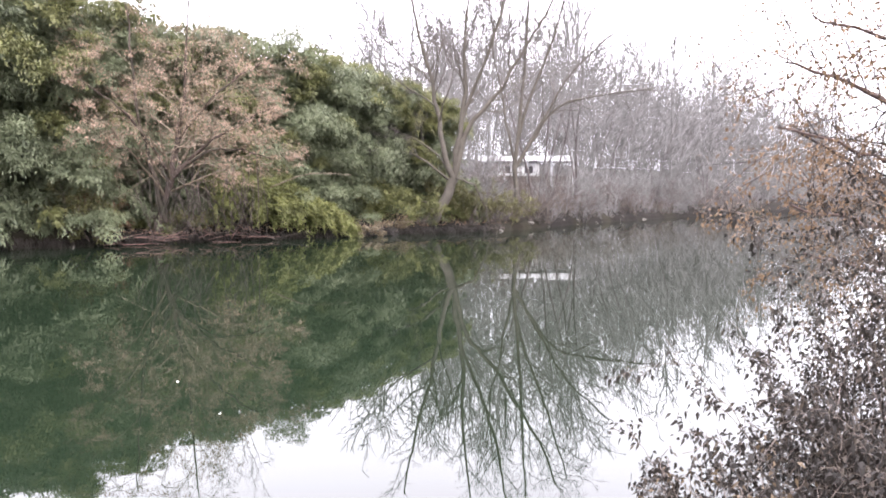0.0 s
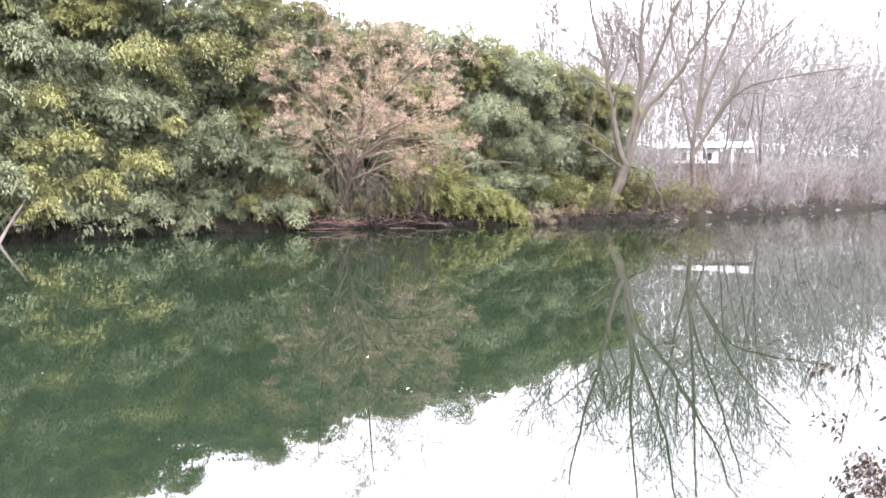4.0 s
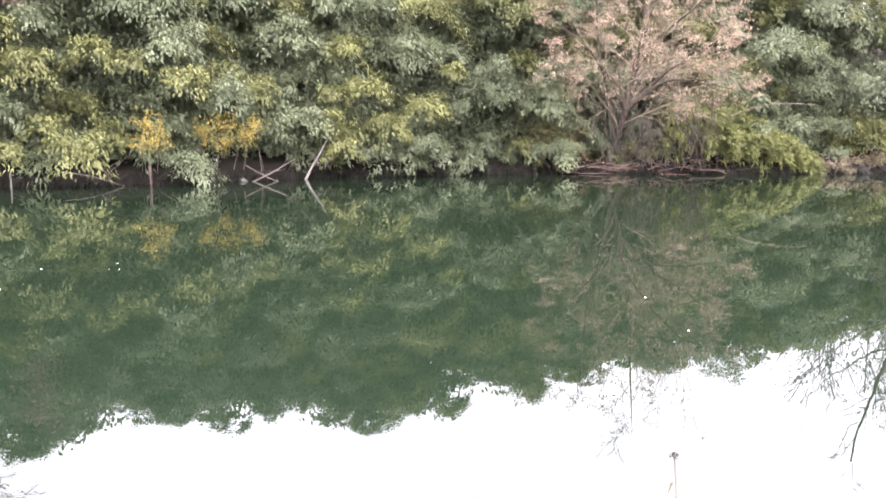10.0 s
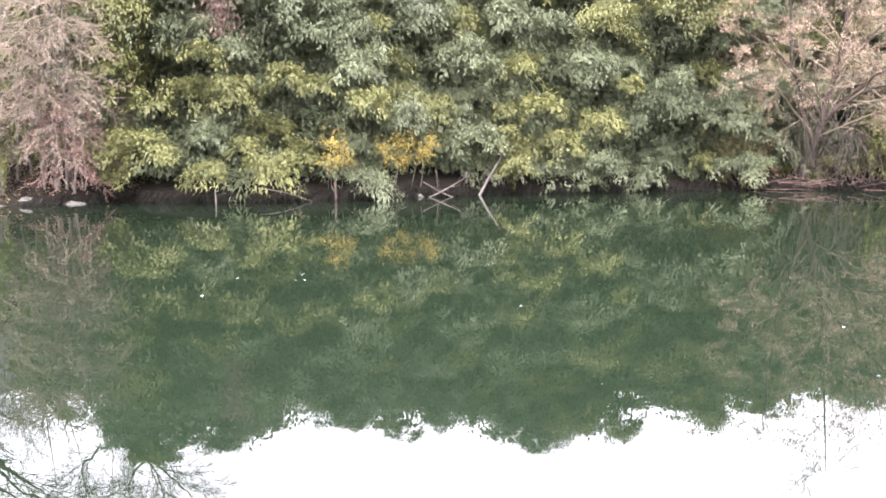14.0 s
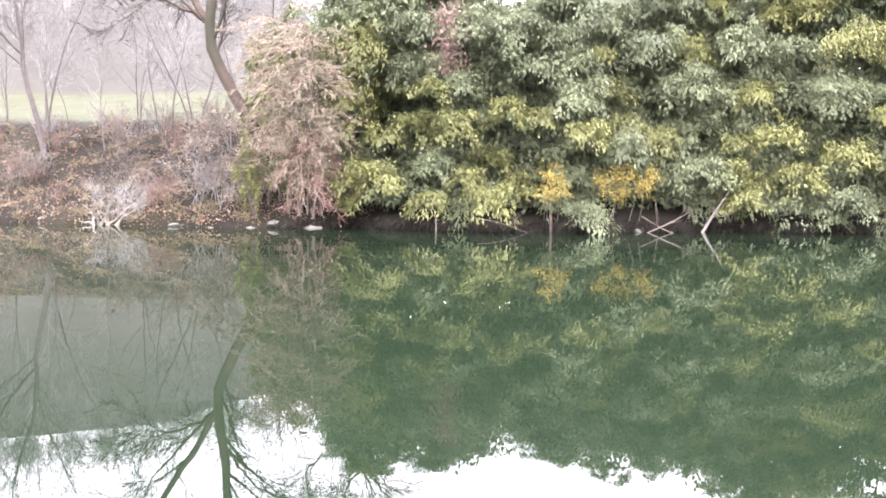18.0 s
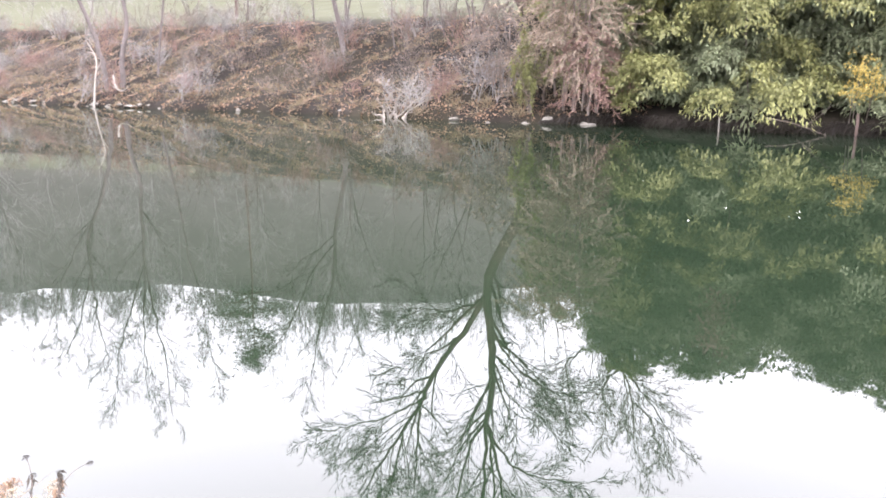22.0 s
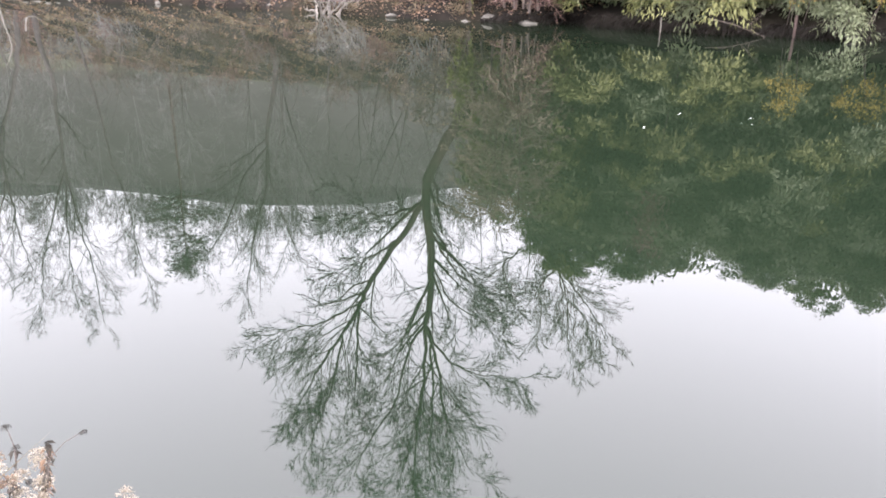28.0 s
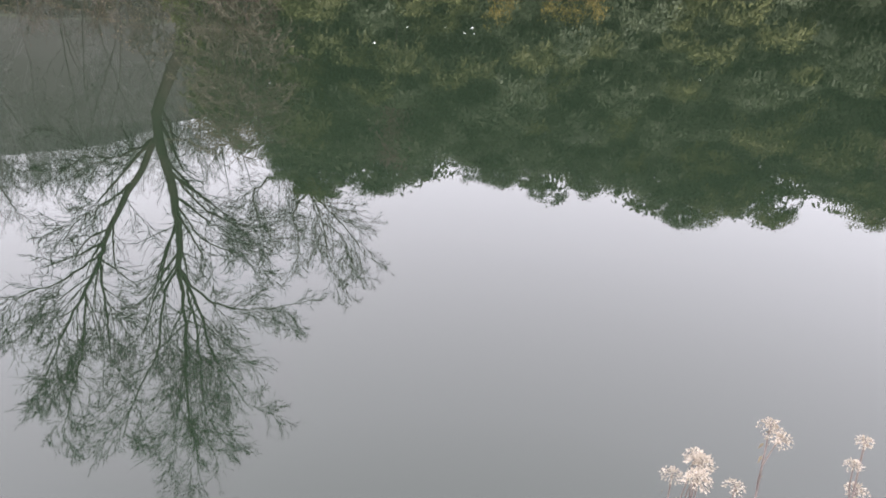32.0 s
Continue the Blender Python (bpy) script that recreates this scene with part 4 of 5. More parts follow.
def build_leaning_tree():
    stems = [
        (None, 0, ((-0.9, 0), (-0.3, 0.9), (0.4, 2.2), (0.9, 3.4)), 0.34, 0.29, 0, 0.5, 1.0),
        (0, 1.0, ((0.2, 5.0), (-0.1, 7.4), (-0.7, 10.2), (-1.5, 12.9), (-2.2, 17.0)), 0.21, 0.045, 12, 0.35, 3.0),
        (1, 0.55, ((-2.1, 10.7), (-4.0, 12.4)), 0.07, 0.02, 7, 0.3, 1.8),
        (0, 1.0, ((1.1, 5.7), (1.5, 8.1), (1.5, 10.9), (1.6, 13.2), (2.2, 18.5)), 0.21, 0.045, 12, 0.35, 3.0),
        (3, 0.35, ((3.1, 11.5), (3.8, 14.3), (4.4, 17.5)), 0.12, 0.045, 11, 0.25, 2.6),
        (0, 1.0, ((1.8, 6.6), (3.5, 8.5), (4.9, 10.9), (6.7, 13.9), (7.6, 16.5)), 0.18, 0.045, 12, 0.3, 2.8),
        (0, 0.95, ((-1.0, 4.5), (-2.7, 5.1), (-4.8, 5.1)), 0.08, 0.015, 7, 0.3, 1.8),
        (0, 1.0, ((-0.6, 5.2), (-2.7, 6.4), (-4.5, 7.0)), 0.08, 0.015, 8, 0.3, 1.8),
        (0, 1.0, ((2.2, 2.8), (2.9, 1.4), (3.1, 0.1)), 0.07, 0.02, 5, 0.3, 1.3),
        (0, 0.6, ((-1.4, 1.9), (-2.2, 1.0)), 0.06, 0.015, 4, 0.3, 1.0),
    ]
    rng, out = planar_tree(72, (24.0, 41.6), (0.866, -0.5), stems, OPEN)
    finish_tree("leaning_tree", "bare multi-stemmed tree leaning from the water's edge", rng, out, 1, OLIVE_BARK, GREY_STEM, 0.007)
    stems = [
        (None, 0, ((1.5, 0), (1.4, 2.6), (1.3, 4.6)), 0.18, 0.16, 0, 0.5, 1.0),
        (0, 1.0, ((2.0, 8.1), (4.2, 14.3), (5.4, 18.5)), 0.14, 0.045, 14, 0.3, 2.8),
        (0, 1.0, ((1.8, 10.0), (2.1, 15.8), (2.4, 20.0)), 0.14, 0.045, 13, 0.3, 2.8),
        (0, 0.9, ((3.2, 7.5), (5.1, 10.8), (8.5, 14.2)), 0.12, 0.045, 13, 0.3, 2.8),
        (0, 0.85, ((3.0, 7.0), (4.7, 8.9), (7.8, 9.6), (11.4, 10.2)), 0.12, 0.045, 12, 0.3, 2.4),
        (0, 0.9, ((0.6, 8.0), (-0.2, 12.5), (-0.6, 16.5)), 0.1, 0.035, 11, 0.3, 2.4),
    ]
    rng, out = planar_tree(78, (30.5, 45.0), (0.828, -0.561), stems, OPEN)
    finish_tree("bare_tree", "bare spreading tree on the bank beside the white building", rng, out, 1, OLIVE_BARK, HAZED_MAUVE_TWIG, 0.007)


def build_pink_tree():
    x, y = 6.5, 38.4
    g = float(ground_z(x, y)) - 0.1
    stems = [
        ([(x, y, g), (6.7, 38.2, 2.0), (7.2, 38.0, 4.0), (7.6, 37.9, 6.2), (7.8, 37.9, 9.5), (8.1, 37.8, 13.4)], 0.22, 0.008, 36, 0.2, 4.8),
        ([(6.8, 38.2, 1.0), (6.0, 37.8, 4.0), (5.4, 37.6, 7.5), (5.2, 37.6, 11.5)], 0.12, 0.02, 14, 0.3, 4.0),
        ([(7.1, 38.0, 3.2), (9.0, 37.2, 5.0), (11.4, 36.7, 6.4)], 0.1, 0.02, 12, 0.2, 3.2),
        ([(7.0, 38.0, 3.0), (8.8, 36.9, 4.4), (11.6, 36.4, 4.0)], 0.08, 0.015, 10, 0.2, 2.8),
        ([(6.9, 38.0, 3.4), (5.2, 37.2, 5.6), (3.2, 37.0, 7.2)], 0.08, 0.015, 12, 0.2, 3.2),
        ([(7.3, 37.9, 4.8), (9.2, 37.0, 7.2), (11.0, 36.7, 8.6)], 0.08, 0.015, 12, 0.2, 3.0),
    ]
    spec = [(0, 0, 0, 0, 62, 0, 0), (7, 0.1, -0.015, 9, 45, 0.5, 0.25), (5, 0.16, -0.04, 6, 45, 0.55, 0.2), (3, 0.22, -0.05, 0, 0, 0, 0)]
    rng, out = stemmed_tree(73, stems, spec, (0.3, -0.2, 0))
    ob = finish_tree("dry_leaved_tree", "tree with pinkish dry leaves and pale drooping branches", rng, out, 0, MOSSY_BARK, OCHRE_TWIG, 0.007)
    crown = Soup()
    base, way = tips(rng, out, 3, 1700, 0.03)
    keep = (base[:, 2] > 2.6) & (base[:, 2] < 12.2)
    base, way = np.repeat(base[keep], 9, 0), np.repeat(way[keep], 9, 0)
    base = base + rng.normal(0, 0.1, base.shape) * (1.3, 1.3, 0.6) - UP * 0.05
    crown.blades(base, way * 0.4 - UP * 0.5 + rng.normal(0, 0.5, base.shape), rng.uniform(0.06, 0.12, len(base)), rng.uniform(0.035, 0.065, len(base)), rng, 0.5)
    part("leaves", crown.mesh("leaves", DRY_PINK_LEAF), ob, "pinkish brown dry leaves")
    # bare drooping branches and a raft of fallen red twigs at its foot
    rng = np.random.default_rng(74)
    hang = thing("drooping_branches", "grey bare branches hanging to the water under the tree", "branches")
    for k in range(95):
        a = np.array((rng.uniform(5.5, 11.5), rng.uniform(36.6, 38.0), rng.uniform(2.0, 4.2)))
        b = np.array((a[0] + rng.normal(0.3, 0.9), float(bank_y(a[0])) + rng.uniform(-0.3, 0.6), rng.uniform(0.02, 0.5)))
        soup = Soup()
        soup.tube(bend([a, (a + b) / 2 + rng.normal(0, 0.3, 3), b], 7), np.linspace(0.02, 0.008, 7), 3)
        part("branch", soup.mesh("branch", TWIG), hang)
    raft = thing("fallen_twigs", "raft of reddish fallen twigs along the waterline", "driftwood")
    for k in range(64):
        soup = Soup()
        x0 = rng.uniform(3.8, 13.0)
        a = np.array((x0, float(bank_y(x0)) + rng.normal(0.0, 0.35), rng.uniform(0.02, 0.4)))
        b = a + np.array((rng.uniform(0.5, 2.2) * rng.choice((-1, 1)), rng.normal(0, 0.4), rng.uniform(-0.3, 0.5)))
        b[2] = max(b[2], 0.02)
        soup.tube(bend([a, (a + b) / 2 + rng.normal(0, 0.08, 3), b], 6), np.linspace(0.015, 0.006, 6), 4)
        part("twig", soup.mesh("twig", RED_TWIG if k % 4 else TWIG), raft)


def build_brush():
    """The big pale tangle between the bamboo and the tall tree: boughs that reach out, hang and turn up at their tips."""
    spec = [(0, 0, 0, 0, 0, 0, 0), (0, 0, 0, 9, 34, 0.42, 0.2), (3, 0.12, 0.05, 3, 34, 0.55, 0.15), (2, 0.16, 0.03, 0, 0, 0, 0)]
    for seed, x, d, stems, boughs, hgt, reach in ((81, -21.3, 0.9, 5, 120, 8.6, 2.0), (82, -22.6, 1.9, 3, 60, 6.4, 1.7), (83, -20.6, 0.5, 3, 55, 3.4, 1.5), (84, -24.8, 2.6, 3, 45, 4.0, 1.6)):
        rng = np.random.default_rng(seed)
        out, trunks = [], []
        y = float(bank_y(x)) + d
        g = float(ground_z(x, y)) - 0.1
        for k in range(stems):
            turn = rng.uniform(0, 2 * np.pi)
            foot = np.array((x + rng.normal(0, 0.3), y + rng.normal(0, 0.3), g))
            lean = np.array((math.cos(turn), math.sin(turn), 0.0)) * rng.uniform(0.2, 0.9)
            tall = hgt * rng.uniform(0.75, 1.0)
            trunks.append(bend([foot, foot + lean * 0.5 + UP * tall * 0.5, foot + lean + UP * tall], 10))
            out.append((trunks[-1], np.linspace(0.06, 0.015, 10), 0))
        for k in range(boughs):
            trunk = trunks[k % stems]
            p = trunk[rng.integers(2, 10)] + rng.normal(0, 0.08, 3)
            turn = rng.uniform(-2.6, 1.2)
            level = np.array((math.cos(turn), math.sin(turn), 0.0))
            length = reach * rng.uniform(0.55, 1.25)
            t = np.linspace(0, 1, 9)[:, None]
            path = p + level * length * t + UP * length * (0.35 * np.sin(t * 2.6) - rng.uniform(0.55, 1.1) * t ** 1.4 + rng.uniform(0.2, 0.45) * t ** 4) + np.cumsum(rng.normal(0, 0.03, (9, 3)), 0)
            radii = np.linspace(0.02, 0.009, 9)
            out.append((path, radii, 1))
            side_limbs(rng, out, path, radii, length, 1, spec)
        for path, radii, level in out:
            path[:, 2] = np.maximum(path[:, 2], 0.03)
        ob = finish_tree("weeping_shrub", "large bare shrub with pale weeping branches", rng, out, 0, TWIG, (STRAND, STRAND, RED_TWIG, TWIG)[seed - 81], 0.0105, "shrub")
        crown = Soup()
        base, way = tips(rng, out, 2, 900, 0.05)
        crown.blades(base, way + rng.normal(0, 0.5, base.shape), rng.uniform(0.05, 0.1, len(base)), rng.uniform(0.03, 0.05, len(base)), rng, 0.4)
        part("leaves", crown.mesh("leaves", DRY_PINK_LEAF), ob, "sparse dry leaves")


def build_forked_tree():
    stems = [
        (None, 0, ((-0.2, 0), (-0.4, 2.6), (-0.8, 4.6), (-2.0, 7.6), (-2.1, 10.6)), 0.15, 0.08, 4, 0.6, 2.2),
        (0, 1.0, ((-1.9, 14.0), (-1.6, 17.2)), 0.06, 0.012, 11, 0.1, 2.0),
        (0, 0.95, ((-3.2, 13.5), (-4.2, 15.4)), 0.05, 0.012, 9, 0.15, 1.9),
        (0, 0.7, ((-3.3, 9.3), (-4.2, 11.8), (-5.2, 14.2)), 0.05, 0.012, 9, 0.25, 1.7),
        (None, 0, ((0.6, 0), (0.8, 2.5), (1.1, 5.7), (1.0, 9.7)), 0.17, 0.09, 3, 0.7, 2.0),
        (4, 1.0, ((1.3, 12.8), (1.7, 16.4), (1.8, 20.3)), 0.07, 0.012, 13, 0.15, 2.0),
        (4, 1.0, ((-0.2, 13.0), (-1.0, 15.4), (-1.4, 18.0)), 0.06, 0.012, 11, 0.15, 2.0),
        (4, 1.0, ((0.6, 13.4), (0.5, 16.0), (0.4, 18.6)), 0.05, 0.012, 10, 0.2, 1.8),
        (None, 0, ((2.6, 0), (3.3, 6.6), (3.6, 9.9), (4.1, 11.9), (4.4, 15.1), (5.0, 18.3)), 0.08, 0.012, 14, 0.5, 1.6),
    ]
    rng, out = planar_tree(75, (-47.4, 13.0), (0.264, 0.964), stems, TWIGGY)
    finish_tree("forked_tree", "bare tree with several curved trunks on the brown bank", rng, out, 1, GREY_STEM, GREY_STEM, 0.007)


build_forked_tree()
build_tall_tree()
build_leaning_tree()
build_pink_tree()
build_brush()


# ---- bare trees and shrubs on the banks ----
def bare_tree(seed, height, name, label, group, stems=1, mat=BARK, twig=TWIG, kids=9):
    rng = np.random.default_rng(seed)
    out = []
    spec = [(10, 0.085, 0.03, kids, 42, 0.46, 0.22), (4, 0.1, 0.05, 6, 38, 0.5, 0.2), (2, 0.14, 0.02, 7, 38, 0.6, 0.15), (1, 0.18, 0.0, 0, 0, 0, 0)]
    for k in range(stems):
        turn = rng.uniform(0, 2 * np.pi)
        grow(rng, out, np.array((rng.normal(0, 0.2), rng.normal(0, 0.2), -0.1)), unit(np.array((math.cos(turn) * 0.2, math.sin(turn) * 0.2, 1.0))), height * rng.uniform(0.85, 1.1), height * 0.006, 0, spec)
    ob = finish_tree(name, label, rng, out, 0, mat, twig, 0.009, group=group)
    return ob


BANK_TREES = [bare_tree(90 + i, (13, 16, 11)[i], "bank_tree", ("slim bare tree with fine upright twigs", "bare tree with several slim stems", "small bare tree with spreading twigs")[i], "bare trees on the far bank", (1, 3, 2)[i], GREY_STEM, HAZED_MAUVE_TWIG, kids=(15, 9, 10)[i]) for i in range(3)]


def bare_shrub(seed, height, mat, label):
    rng = np.random.default_rng(seed)
    out = []
    ob = thing("bare_shrub", label, "shrub", "bare shrubs on the bank")
    for k in range(9):
        out = []
        turn = rng.uniform(0, 2 * np.pi)
        grow(rng, out, np.array((rng.normal(0, 0.25), rng.normal(0, 0.25), -0.05)), unit(np.array((math.cos(turn) * 0.6, math.sin(turn) * 0.6, 1.0))), height * rng.uniform(0.6, 1.1), 0.02, 0, [(4, 0.12, 0.0, 7, 35, 0.5, 0.2), (1, 0.16, -0.02, 5, 40, 0.5, 0.1), (1, 0.2, 0, 0, 0, 0, 0)])
        soup = Soup()
        for path, radii, level in out:
            if level < 1:
                soup.tube(path, np.maximum(radii, 0.007), 3)
        for lv in (1, 2):
            soup.ribbons([(p, r) for p, r, level in out if level == lv], rng, 0.007)
        part("stem", soup.mesh("stem", mat), ob)
    return ob


BARE_SHRUBS = [bare_shrub(120, 2.4, TWIG, "leafless brown shrub on the leaf-strewn bank"), bare_shrub(121, 1.7, HAZED_MAUVE_TWIG, "greyish mauve leafless shrub on the bank"), bare_shrub(122, 2.1, RED_TWIG, "reddish leafless shrub on the bank")]


def scatter(pool, places, seed):
    rng = np.random.default_rng(seed)
    used = set()
    for k, x, y, size in places:
        m = pose(x, y, float(ground_z(x, y)) - 0.05, 0, 0, rng.uniform(0, 360))
        ob = copy_thing(pool[k], m) if k in used else pool[k]
        used.add(k)
        ob.matrix_world = m
        ob.scale = (size, size, size)


def place_bare():
    rng = np.random.default_rng(17)
    trees = [(0, -52.5, 12.9, 0.7), (1, -40.0, 24.5, 0.6), (0, -68.0, 8.6, 1.1), (0, -26.0, 31.5, 0.9), (2, -28.5, 28.4, 0.75), (1, -31.0, 26.8, 0.6), (2, -33.5, 27.0, 0.7), (0, -35.6, 25.0, 0.6), (1, -29.6, 31.0, 0.7),
             (0, 36.5, 48.5, 1.3), (2, 40.0, 53.0, 1.6), (0, 44.0, 56.0, 1.4), (1, 47.5, 56.5, 1.2), (0, 52.0, 60.0, 1.05), (1, 58.0, 64.0, 0.95), (0, 65.0, 66.0, 1.0), (2, 72.0, 71.0, 1.2), (1, 80.0, 75.0, 0.9), (0, 9.5, 44.0, 1.0), (1, 92.0, 80.0, 0.95)]
    x = -74.0
    while x < -29:
        trees.append((int(rng.integers(3)), x, float(bank_y(x)) + rng.uniform(10.5, 14.5), rng.uniform(0.3, 0.55)))
        x += rng.uniform(1.6, 4.6)
    scatter(BANK_TREES, trees, 3)
    shrubs = []
    for q in range(140):
        x = rng.uniform(-82, -24.5)
        shrubs.append((int(rng.integers(3)), x, float(bank_y(x)) + rng.uniform(0.8, 11), rng.uniform(0.45, 1.05)))
    for q in range(95):
        x = 27 + 73 * rng.uniform() ** 1.3
        shrubs.append((int(rng.integers(2)), x, float(bank_y(x)) + rng.uniform(0.3, 7) * (1 + (x - 27) / 80), rng.uniform(0.9, 1.9)))
    x = 28.0
    while x < 100:
        shrubs.append((int(rng.integers(2)), x, float(bank_y(x)) + rng.uniform(0.1, 0.9), rng.uniform(0.5, 1.0) * (1 + (x - 28) / 90)))
        x += rng.uniform(0.8, 1.6) * (1 + (x - 28) / 60)
    for q in range(45):
        x = rng.uniform(-84, -26)
        shrubs.append((int(rng.integers(2)), x, float(bank_y(x)) + rng.uniform(9.5, 14.5), rng.uniform(0.6, 1.2)))
    for x, d, s in ((-27.8, 0.35, 1.1), (-28.4, 0.5, 0.9), (-47.3, 0.5, 1.1), (-25.0, 1.6, 1.5), (-26.4, 2.4, 1.4)):
        shrubs.append((1, x, float(bank_y(x)) + d, s))
    scatter(BARE_SHRUBS, shrubs, 4)


place_bare()


def far_woods():
    """Leafless woods on the hill and up the river, one mass of thin trees."""
    rng = np.random.default_rng(23)
    kinds = []
    for i in range(6):
        out, soup = [], Soup()
        grow(rng, out, np.zeros(3), UP.copy(), 8.0, 0.05, 0, [(5, 0.07, 0.03, 12, 38, 0.5, 0.08), (1, 0.12, 0.04, 6, 36, 0.6, 0.1), (1, 0.15, 0.03, 2, 34, 0.65, 0.1), (1, 0.2, 0, 0, 0, 0, 0)])
        for path, radii, level in out:
            if level == 0:
                soup.tube(path, np.maximum(radii, 0.03), 4)
        for lv, thin in ((1, 0.026), (2, 0.02), (3, 0.018)):
            soup.ribbons([(p, r) for p, r, level in out if level == lv], rng, thin)
        kinds.append((np.concatenate(soup.points), np.concatenate(soup.faces)))
    bushy = []
    for i in range(4):
        out, soup = [], Soup()
        grow(rng, out, np.zeros(3), UP.copy(), 7.0, 0.1, 0, [(4, 0.09, 0.03, 14, 42, 0.5, 0.1), (1, 0.12, 0.04, 9, 38, 0.6, 0.1), (1, 0.15, 0.03, 0, 34, 0.65, 0.1)])
        soup.tube(out[0][0], np.maximum(out[0][1], 0.04), 4)
        for lv, thin in ((1, 0.03), (2, 0.026)):
            soup.ribbons([(p, r) for p, r, level in out if level == lv], rng, thin)
        bushy.append((np.concatenate(soup.points), np.concatenate(soup.faces)))
    for name, n, lo, hi, s0, s1 in (("woods_left", 260, -190, -20, 47, 110), ("ridge", 560, -270, -20, 80, 116), ("woods_right", 330, 30, 200, 6, 70), ("undergrowth", 340, 27, 190, 0.4, 26)):
        soup = Soup()
        for k in range(n):
            x = rng.uniform(lo, hi)
            s = s0 + (s1 - s0) * rng.uniform() ** 1.2
            y = float(bank_y(x)) + s
            if name == "ridge":
                turn, reach = radians(rng.uniform(34, 100)), np.linspace(70, 420, 120)
                px, py = -np.sin(turn) * reach, np.cos(turn) * reach
                r = reach[np.argmax((ground_z(px, py) - 2.2) / reach)] * rng.uniform(0.88, 1.04)
                x, y = -math.sin(turn) * r, math.cos(turn) * r
            if 0.69 < x / y < 0.83 and y < 70 and (name != "undergrowth" or s > 4):
                continue
            v, f = bushy[rng.integers(4)] if name in ("ridge", "undergrowth") else kinds[rng.integers(6)]
            a, z = rng.uniform(0, 2 * np.pi), rng.uniform(0.25, 0.6) * (1 + x / 120) if name == "undergrowth" else rng.uniform(1.0, 1.75) * (1.45 if x < 50 else 1.65) if x > 0 else rng.uniform(0.7, 1.6) * (1.0 if name == "woods_left" else 0.55 * max(1.0, math.hypot(x, y) / 130))
            c, q = math.cos(a) * z, math.sin(a) * z
            soup.add(np.stack([v[:, 0] * c - v[:, 1] * q + x, v[:, 0] * q + v[:, 1] * c + y, v[:, 2] * z + float(ground_z(x, y)) - (0.5 * z if name == "ridge" else 0.8 * z if name == "undergrowth" else 0.1)], 1), f)
        tagged(new("far_woods", soup.mesh("far_woods", HAZED_TWIG if name == "ridge" else HAZED_MAUVE_TWIG)), "misty grey leafless woods beyond the river", "woods", kind="stuff")


far_woods()


# ---- small things of the far bank ----
def build_litter():
    """Dead leaves and dry grass on the banks, and a dark fringe for the shade below the bamboo."""
    rng = np.random.default_rng(31)
    for name, label, cat, mat, n, lo, hi, s0, s1, length, width, lift in (
        ("leaf_litter", "brown fallen leaves covering the river bank", "leaf litter", LITTER, 44000, -98, -19, 0.0, 12, 0.14, 0.075, 0.4),
        ("dry_grass", "straw-coloured dry grass on the bank", "grass", STRAW, 27000, -98, -22, 0.0, 10, 0.42, 0.026, 1.0),
        ("leaf_litter", "brown fallen leaves under the bamboo", "leaf litter", LITTER, 3000, 4, 30, 0.5, 3.5, 0.13, 0.08, 0.3),
        ("dry_grass", "faded dry grass on the far upstream bank", "grass", FADED_GRASS, 3500, 26, 90, 0.1, 6, 0.5, 0.05, 1.0),
        # near-black blades added over the bank edge to paint the shaded hollow
        ("root_fringe", "dark hanging blades standing in for the shade under the bank edge", "roots", WITHERED_LEAF, 17000, -22, 28, 0.1, 0.5, 0.5, 0.04, -0.9),
    ):
        x = rng.uniform(lo, hi, n)
        y = bank_y(x) + s0 + (s1 - s0) * rng.uniform(0, 1, n) ** 1.3
        if name == "dry_grass":
            tuft = rng.integers(0, n // 22, n)
            x, y = x[tuft] + rng.normal(0, 0.16, n), y[tuft] + np.abs(rng.normal(0, 0.16, n))
        base = np.stack([x, y, ground_z(x, y) + 0.01], 1)
        soup = Soup()
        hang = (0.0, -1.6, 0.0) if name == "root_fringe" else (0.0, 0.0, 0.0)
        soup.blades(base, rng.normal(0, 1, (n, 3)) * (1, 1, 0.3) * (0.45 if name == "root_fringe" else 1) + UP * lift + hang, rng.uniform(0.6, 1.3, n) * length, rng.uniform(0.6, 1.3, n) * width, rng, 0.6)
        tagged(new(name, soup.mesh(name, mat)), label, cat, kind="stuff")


def rock_mesh(seed, size):
    rng = np.random.default_rng(seed)
    bm = bmesh.new()
    bmesh.ops.create_icosphere(bm, subdivisions=2, radius=1.0)
    for v in bm.verts:
        k = 1 + 0.35 * noise.noise(v.co * 1.3 + Vector((seed, 0, 0))) + 0.12 * noise.noise(v.co * 3.7 + Vector((0, seed, 0)))
        v.co = Vector((v.co.x * size[0] * k, v.co.y * size[1] * k, v.co.z * size[2] * k))
    me = bpy.data.meshes.new("rock")
    bm.to_mesh(me)
    bm.free()
    me.materials.append(STONE)
    return me


